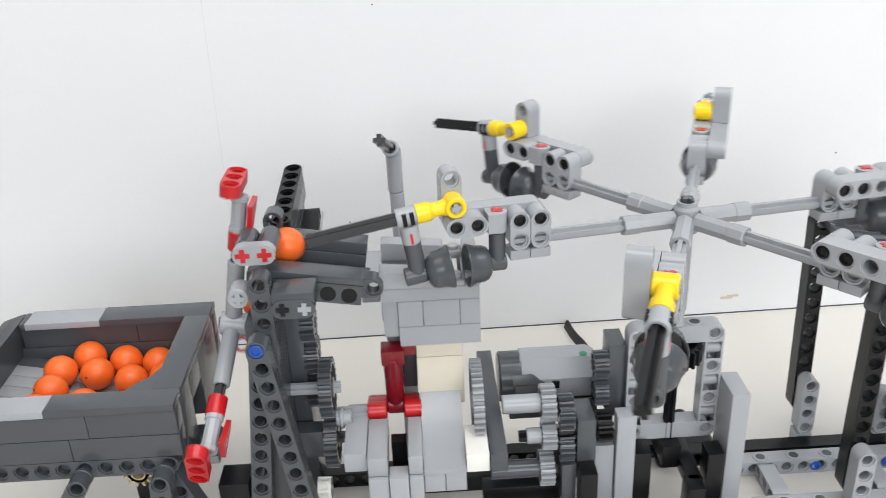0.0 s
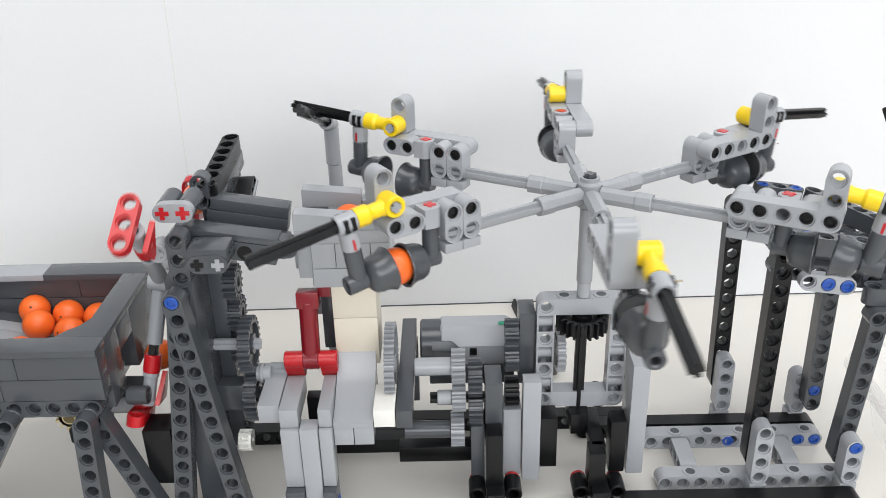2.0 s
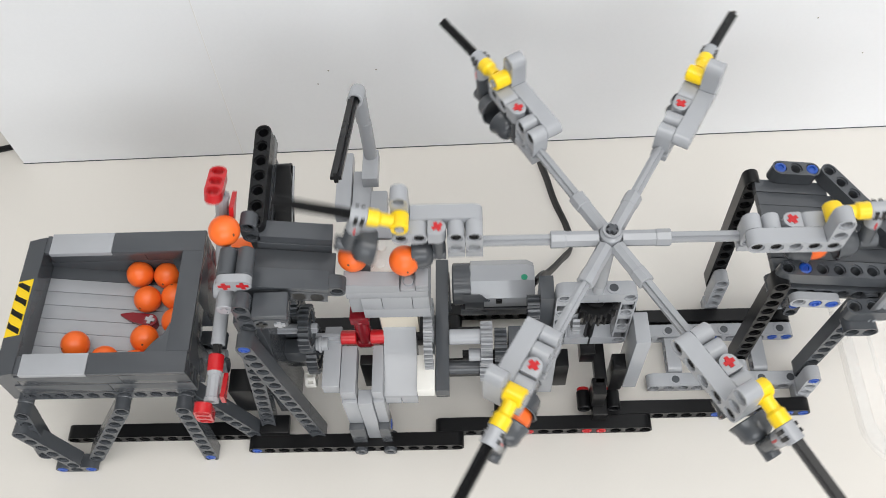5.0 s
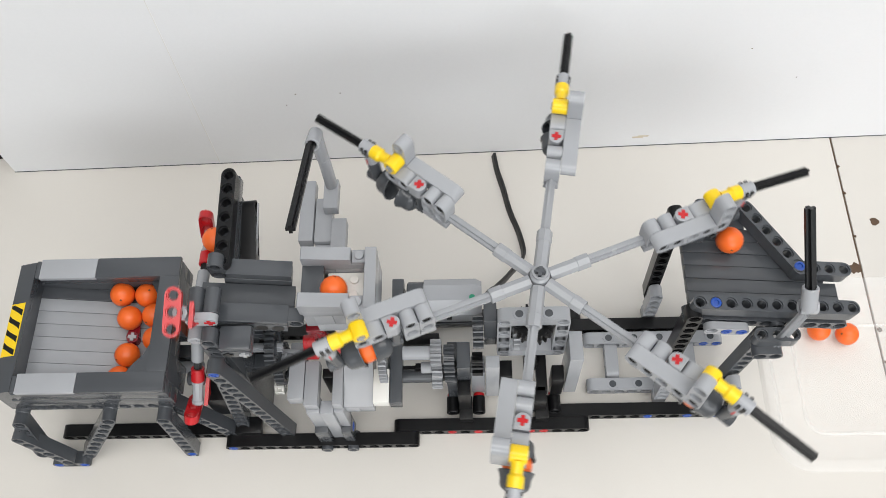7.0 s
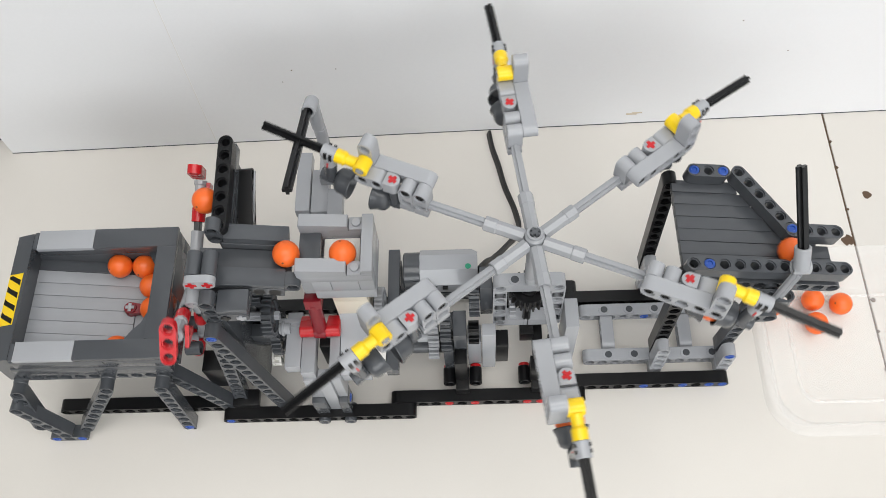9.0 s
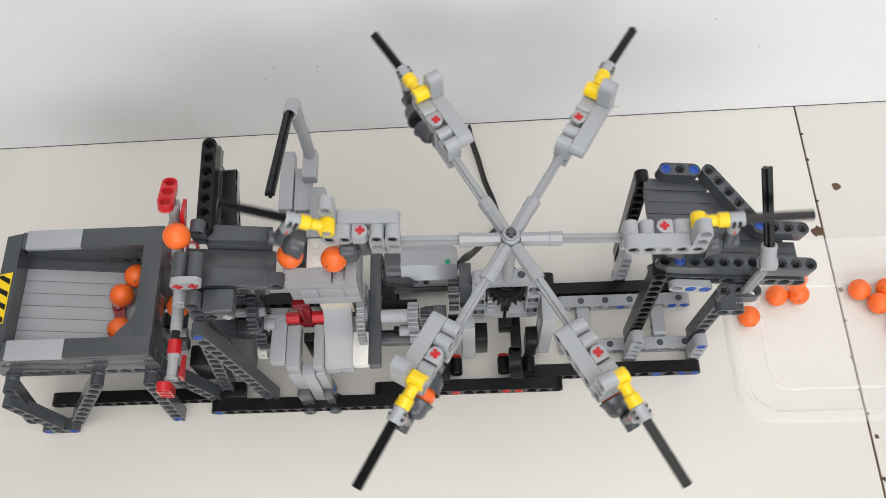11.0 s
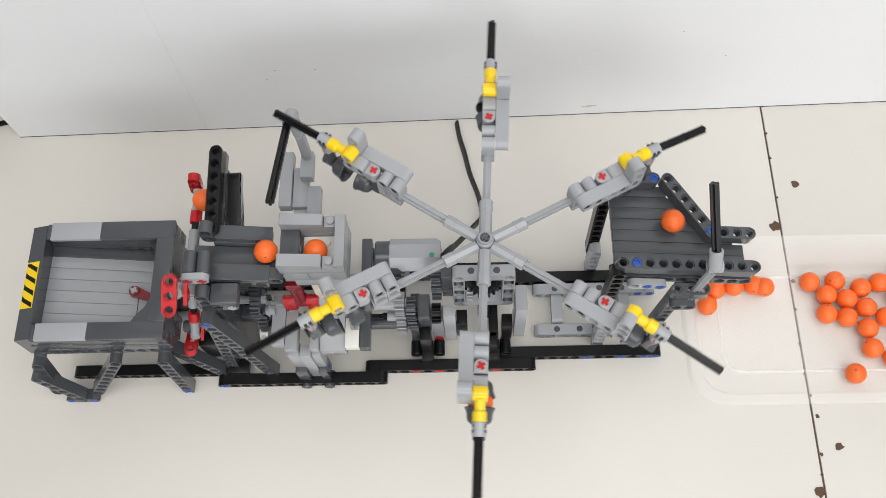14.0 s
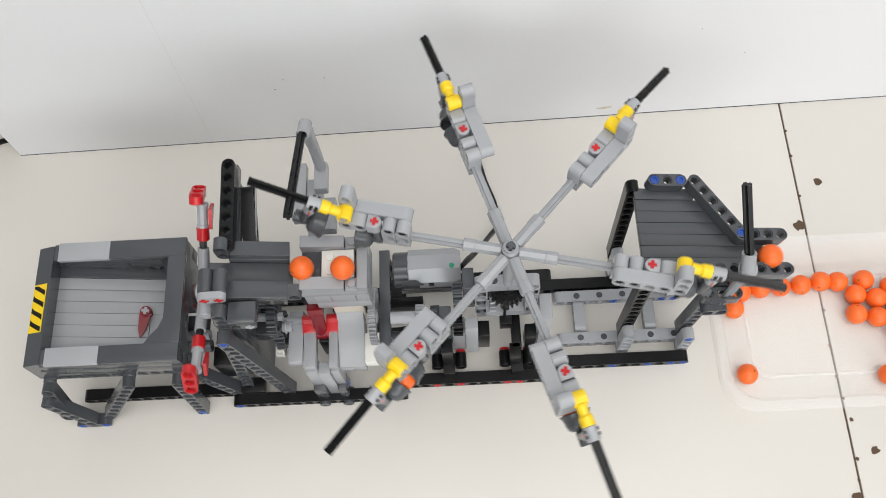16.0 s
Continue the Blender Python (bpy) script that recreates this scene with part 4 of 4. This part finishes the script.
# ---- exit slide with its stop post ----
slide = thing("exit_slide", (38, 7, 0), "dark grey panelled exit slide on black and grey legs", "slide")


def slide_parts():
    m = Matrix.Translation((33.3, 0, 15.0)) @ Matrix.Rotation(radians(8.5), 4, "Y")
    for k in range(7):
        y0 = 5.2 + k * 0.93
        x1 = (10.0, 10.0, 9.2, 6.6, 5.9, 5.2, 4.4)[k]
        part("panel", box(bms(), -0.1, x1, y0, y0 + 0.9, -0.45, 0 - 0.02 * (k % 2), 0.03, m), DARK, slide)
    part("front_rail", liftarm(bms(), [(i, 0) for i in range(11)], m @ basis((0.2, 4.9, 0.55), X, Z)), DARK, slide)
    pin(slide, m @ Vector((1.2, 4.9, 1.03)), Z, BLUE)
    part("back_rail", liftarm(bms(), [(i, 0) for i in range(3)], m @ basis((1.2, 11.9, 0.55), X, Z)), DARK, slide)
    for x0 in (1.2, 3.2):
        pin(slide, m @ Vector((x0, 11.9, 1.03)), Z, BLUE)
    p0, p1 = Vector((4.3, 11.9, 0.55)), Vector((7.2, 7.7, 0.55))
    part("slant_rail", liftarm(bms(), [(i, 0) for i in range(6)], m @ basis(p0, p1 - p0, Z)), DARK, slide)
    pin(slide, m @ Vector((7.2, 7.7, 1.03)), Z, BLUE)
    part("end_rail", liftarm(bms(), [(i, 0) for i in range(4)], m @ basis((7.2, 7.6, 0.55), X, Z)), DARK, slide)
    part("under_rail", liftarm(bms(), [(i, 0) for i in range(11)], m @ basis((0.2, 4.9, -0.95), X, Y)), DARK, slide)
    part("link_beam", liftarm(bms(), [(0, 0), (1, 0), (2, 0)], m @ basis((1.6, 4.1, -1.2), X, Y), 0.5), LIGHT, slide, "light grey link with blue pins")
    for x0, z0 in ((2.6, -1.2), (3.6, -1.2)):
        pin(slide, m @ Vector((x0, 3.84, z0)), -Y, BLUE)
    # legs
    beam("leg", slide, BLACK, (33.4, 4.6, 15.0), (33.45, 4.75, 2.0), Y, "black leg beam")
    beam("leg", slide, BLACK, (33.2, 11.9, 14.6), (33.3, 11.6, 2.6), Y, "black leg beam")
    beam("leg", slide, DARK, (39.1, 4.7, 13.0), (38.4, 4.75, 2.0), Y)
    beam("leg", slide, DARK, (38.3, 9.3, 13.4), (38.45, 9.3, 2.4), Y)
    for x0, y0, top in ((33.5, 3.7, 4.5), (38.55, 3.6, 3.5), (33.4, 10.6, 4.5), (38.0, 10.3, 3.5)):
        beam("foot_beam", slide, LIGHT, (x0, y0, 1.5), (x0, y0, top), Y, "light grey foot beam")
        part("foot_tail", box(bms(), x0 - 0.48, x0 + 0.48, y0 - 0.48, y0 + 0.48, 0.02, 1.05, 0.05), LIGHT, slide)
    pin(slide, (38.55, 3.1, 3.5), -Y, BLUE)
    pin(slide, (38.43, 8.8, 3.4), -Y, BLUE)
    # stop post
    part("stop_axle", axle(bms(), (40.15, 4.9, 16.9), (39.35, 8.5, 21.3), 0.32), BLACK, slide, "black stop axle")
    b = tube(bms(), (40.2, 4.3, 15.9), (40.1, 5.2, 17.2), 0.52, 0.3)
    tube(b, (39.7, 4.5, 15.8), (40.8, 4.5, 15.8), 0.5, 0.3)
    part("stop_socket", b, LIGHT, slide)
    part("stay", axle(bms(), (40.1, 4.2, 15.5), (38.9, 3.2, 12.0), 0.3), SPOKE, slide, "grey axle stay")
    part("stay_block", liftarm(bms(), [(0, 0), (1, 0)], basis((38.0, 3.1, 12.0), X, Y)), DARK, slide)
    part("stay_block", liftarm(bms(), [(0, 0), (1, 0), (2, 0)], basis((37.9, 3.6, 13.0), X, Z)), DARK, slide)


slide_parts()

# ---- clear tray ----
tray = thing("tray", (56, 5.3, 0), "clear plastic storage tray that catches the balls", "tray")


def rounded(x0, x1, y0, y1, r, z, seg=8):
    pts = []
    for cx, cy, a0 in ((x1 - r, y1 - r, 0), (x0 + r, y1 - r, 90), (x0 + r, y0 + r, 180), (x1 - r, y0 + r, 270)):
        for k in range(seg + 1):
            a = radians(a0 + 90 * k / seg)
            pts.append((cx + r * math.cos(a), cy + r * math.sin(a), z))
    return pts


def tray_parts():
    b = bms()
    loops = [rounded(43.2, 70, -0.6, 9.9, 1.6, 0.12), rounded(42.4, 70.8, -1.4, 10.1, 2.0, 0.5), rounded(41.1, 72, -2.45, 10.45, 2.4, 5.1), rounded(40.9, 72.2, -2.65, 10.6, 2.5, 5.32),
             rounded(40.3, 72.7, -3.2, 11.15, 2.7, 5.3), rounded(40.1, 72.9, -3.38, 11.33, 2.8, 4.85)]
    rings = [[b.verts.new(p) for p in lp] for lp in loops]
    for p, q in zip(rings, rings[1:]):
        for k in range(len(p)):
            b.faces.new((p[k - 1], p[k], q[k], q[k - 1]))
    b.faces.new(rings[0])
    part("tray_shell", b, CLEAR, tray).visible_shadow = False
    b = bms()
    lp = [rounded(44.4 + q, 69 - q, 0.4 + q, 9.4 - q, 1.4, z) for q, z in ((0, 0.15), (0.15, 0.28), (0.3, 0.15))]
    rings = [[b.verts.new(p) for p in l2] for l2 in lp]
    for p, q in zip(rings, rings[1:]):
        for k in range(len(p)):
            b.faces.new((p[k - 1], p[k], q[k], q[k - 1]))
    part("base_ridge", b, CLEAR, tray).visible_shadow = False


tray_parts()

# ---- times: carousel angle in degrees ----
TURN = [(0, -50.5), (0.5, -17.4), (1, 22.2), (1.5, 56.1), (2, 91.9), (2.5, 123.7), (3, 160), (5.5, 334.8), (6, 369.8), (6.5, 403.2), (7, 440.9), (7.5, 474.6), (8, 512.3), (8.5, 546.1), (9, 577.0), (11.5, 754.2), (12, 787.4), (12.5, 822.2), (13, 861.0), (13.5, 894.1), (14, 926.8), (14.5, 962.4), (15, 995.9), (15.5, 1033), (16, 1067.3)]
TT, TA = [r[0] for r in TURN], [r[1] for r in TURN]


def turned(t):
    if t < 0:
        return TA[0] + 70 * t
    return float(np.interp(t, TT, TA)) if t <= 16 else TA[-1] + 70 * (t - 16)


def when(angle):
    if angle < TA[0]:
        return (angle - TA[0]) / 70
    return float(np.interp(angle, TA, TT)) if angle <= TA[-1] else 16 + (angle - TA[-1]) / 70


def arm_angle(t, k):
    return (turned(t) + 60 * k) % 360


def jaw_open(a, full):
    """The jaw's opening in degrees where its arm stands at the angle a, with or without a ball."""
    shut = -9 if full else -8
    if 140 <= a < 187:
        return float(np.interp(a, (140, 157, 161, 177, 183, 187), (-8, 8, 13, 44, shut, shut)))
    if a > 350 or a < 10:
        return shut + (22 - shut) * ((a - 350) % 360) / 20
    if 10 <= a < 17:
        return 22 - 30 * (a - 10) / 7
    return shut if a >= 187 else -8


R_BALL = 0.875
HOLD = 11.38
balls = []


def ball_mesh():
    b = bms()
    bmesh.ops.create_uvsphere(b, u_segments=28, v_segments=18, radius=R_BALL)
    b.transform(Matrix.Scale(U, 4))
    return finish(b, ORANGE, "ball")


BALL = ball_mesh()


def dimple_mesh():
    b = lathe(bms(), [(0, R_BALL + 0.005), (0.07, R_BALL + 0.004), (0.07, R_BALL - 0.05), (0, R_BALL - 0.05)], Matrix(), 10)
    b.transform(Matrix.Scale(U, 4))
    return finish(b, EDGE, "dimple")


DIMPLE = dimple_mesh()


def new_ball(p, where, seed=0):
    ob = new("ball", BALL)
    ob.location = Vector(p) * U
    q = new("dimple", DIMPLE)
    q.parent = ob
    rnd = random.Random(seed)
    q.rotation_euler = (rnd.uniform(-1.4, 1.4), rnd.uniform(-1.4, 1.4), 0)
    return tagged(ob, "orange plastic ball " + where, "ball", "orange balls")


# balls that lie in the tray all along
REST = [(57.1, 7.75), (58.8, 8.2), (55.7, 6.75), (57.25, 5.9), (58.8, 5.0), (55.45, 5.05), (57.05, 4.0), (57.1, 2.2), (58.7, 1.3), (55.25, 0.0),
        (60.3, 6.9), (60.6, 5.1), (60.2, 3.2), (61.9, 6.1), (62.2, 4.2), (60.6, 8.7), (62.4, 8.0)]
for i, (rx, ry) in enumerate(REST):
    new_ball((rx, ry, 0.2 + R_BALL), "resting in the clear tray", i)

# each ball's turn: k is the gripper pass that takes it; slots in the tray where it ends
ORDER = [0, 1] + [k for k in range(3, 19) if k not in (8, 14)]
TRAY = {0: ((46.5, 8.6), 9.4, (52.7, 8.4)), 1: ((48.6, 8.2), 9.4, (54.95, 8.45)), 3: ((43.4, 8.3), 10.0, (54.0, 7.15)), 4: ((46.4, 6.6), 10.0, (43.4, 6.4)),
        5: ((47.71, 8.21), 0, None), 6: ((45.95, 8.14), 0, None), 7: ((44.25, 7.85), 0, None), 9: ((53.72, 5.4), 0, None), 10: ((49.5, 8.27), 0, None),
        11: ((51.25, 8.5), 0, None), 12: ((43.6, 0.6), 0, None), 13: ((46.0, 6.2), 0, None)}
HOPPER = [(-3.6, 7.5), (-4.35, 9.1), (-5.4, 2.75), (-3.3, 5.7), (-6.1, 9.1), (-5.35, 7.3), (-5.1, 4.5), (-7.2, 2.9), (-9.1, 3.8), (-8.0, 9.1), (-7.2, 7.6), (-7.0, 4.7), (-9.0, 7.4), (-8.9, 5.6), (-9.8, 9.1)]
FLOOR_Z = HF + R_BALL
UP = 85.0


def take_time(k):
    return when(63 + 60 * k)


def ball_path(k):
    """Key times and places of ball k: hopper, scoop wheel, ramp, stand, gripper, slide, tray."""
    tg = take_time(k)
    rows = []
    td = tg - 1.75
    tp = td - 1.0
    n = ORDER.index(k)
    # in the hopper, moving up the queue as the balls before it leave
    def place(j):
        x, y = HOPPER[min(j, len(HOPPER) - 1)]
        return Vector((x, y, FLOOR_Z + 0.2 * max(0.0, -4.9 - x)))

    leave = [take_time(i) - 1.75 - 1.0 - 1.0 for i in ORDER]
    ahead = [t for t in leave[:n] if t > -0.5]
    rows.append((-2.0, place(len(ahead))))
    for i, t in enumerate(ahead):
        rows.append((t, place(len(ahead) - i)))
        rows.append((t + 0.4, place(len(ahead) - i - 1)))
    rows.append((tp - 1.0, place(0)))
    rows.append((tp - 0.85, Vector((-1.0, 5.0, 8.6 + R_BALL))))
    rows.append((tp - 0.65, Vector((-0.3, 6.8, 8.25))))
    rows.append((tp - 0.2, Vector((-0.3, 6.9, 8.2))))
    # up on the wheel
    a1 = turned(td)
    for i in range(9):
        t = tp + (td - tp) * i / 8
        a = radians(UP + 2 * (turned(t) - a1))
        rows.append((t, PADDLE + Vector((-0.6 + 1.9 * min(1, i / 5), 5.7 * math.cos(a), 5.5 * math.sin(a)))))
    rows += [(td + 0.12, Vector((3.5, 6.3, 17.65))), (td + 0.25, Vector((5.6, 6.05, 17.2))), (td + 0.4, Vector((7.7, 6.0, 16.85))), (tg - 1.2, Vector((7.8, 6.0, 16.83))), (tg - 1.05, Vector((9.0, 6.0, 16.5))), (tg - 0.76, Vector((9.15, 6.0, 16.42))),
             (tg - 0.57, Vector((11.0, 6.1, 16.6))), (tg - 0.32, Vector((11.5, 5.95, 16.75)))]
    # held by the gripper
    th = when(63 + 60 * k + 184)
    t = tg
    while t < th:
        a = radians(183 + turned(t) - (63 + 60 * k))
        x, y = HOLD * math.cos(a), HOLD * math.sin(a)
        rows.append((t, Vector((AXIS.x + x, AXIS.y + y, ZB - 2.1 + LEAN_X * y - LEAN_Y * x))))
        t += 0.1
    for da, p in ((6, (35.4, 8.4, 16.5)), (14, (36.2, 9.4, 15.55)), (21, (38.0, 8.2, 15.25)), (29, (40.0, 6.1, 14.95)), (36, (41.5, 5.9, 14.7)), (44, (43.3, 5.9, 14.4)), (52, (44.3, 6.0, 9.5)), (57, (44.8, 6.2, 1.1))):
        rows.append((when(63 + 60 * k + 184 + da - (5 if k == 10 else 0)), Vector(p)))
    q, t2, q2 = TRAY.get(k, ((46, 7), 0, None))
    e = Vector((*q, 0.2 + R_BALL))
    te = when(63 + 60 * k + 184 + 57)
    rows += [(te + 0.15, Vector((45.2, 6.8, 1.9)) * 0.5 + e * 0.5), (te + 0.5, e)]
    if q2:
        rows += [(max(t2, te + 0.6), e), (max(t2, te + 0.6) + 0.7, Vector((*q2, 0.2 + R_BALL)))]
    rows.sort(key=lambda r: r[0])
    ts = [r[0] for r in rows]
    ps = np.array([tuple(r[1]) for r in rows])
    return lambda t: Vector([float(np.interp(t, ts, ps[:, c])) for c in range(3)])


def motions():
    half = [i * 0.25 for i in range(65)]
    lean = Matrix.Translation((AXIS.x * U, AXIS.y * U, ZS * U)) @ Matrix.Rotation(LEAN_X, 4, "X") @ Matrix.Rotation(LEAN_Y, 4, "Y")
    walk(carousel, [(t, lean @ Matrix.Rotation(radians(turned(t)), 4, "Z")) for t in half])
    for k, (jaw, a, p) in enumerate(JAWS):
        rows = []
        for i in range(161):
            t = i * 0.1
            an = arm_angle(t, k)
            # which pass at the stand this was, and whether a ball lay there
            n = 2 - k + 6 * math.floor((turned(t) + 60 * k - 183) / 360)
            q = jaw_open(an, n in ORDER)
            axis_ = Vector((-math.sin(a), math.cos(a), 0))
            rows.append((t, Matrix.Translation(p * U) @ Matrix.Rotation(-radians(q), 4, axis_)))
        walk(jaw, rows)
    walk(wheel, [(t, Matrix.Translation(PADDLE * U) @ Matrix.Rotation(0.18, 4, "Y") @ Matrix.Rotation(radians(2 * turned(t) - 51), 4, "X")) for t in half])
    walk(agitator, [(t, Matrix.Translation((-5.1 * U, 5.95 * U, (HF + 0.36) * U)) @ Matrix.Rotation(0.12, 4, "Y") @ Matrix.Rotation(radians(2 * turned(t) - 73.6), 4, "Z")) for t in half])
    tenth = [i * 0.1 for i in range(161)]
    rows_h, rows_c, rows_l = [], [], []
    for t in tenth:
        a = radians(6 * (turned(t) - 27))
        h = 0.62 + math.cos(a)
        rows_h.append((t, pose(11 * U, 6.5 * U, (12.1 + h) * U)))
        rows_c.append((t, Matrix.Translation(CRANK * U) @ Matrix.Rotation(a, 4, "X")))
        end = CRANK + Vector((0, -math.sin(a), math.cos(a)))
        up = Vector((8.8, 5.0, 12.45 + h)) - end
        rows_l.append((t, Matrix.Translation(end * U) @ Matrix.Rotation(math.atan2(-up.y, up.z), 4, "X")))
    walk(housing, rows_h)
    walk(crank, rows_c)
    walk(link, rows_l)
    for ob, ratio in SPINS:
        o = ob.location.copy()
        walk(ob, [(t, Matrix.Translation(o) @ Matrix.Rotation(radians(ratio * turned(t)), 4, "X")) for t in tenth])
    for k in ORDER:
        f = ball_path(k)
        ob = new_ball(f(0), "carried through the machine", 100 + k)
        walk(ob, [(i * 0.1, Matrix.Translation(f(i * 0.1) * U)) for i in range(161)])


motions()
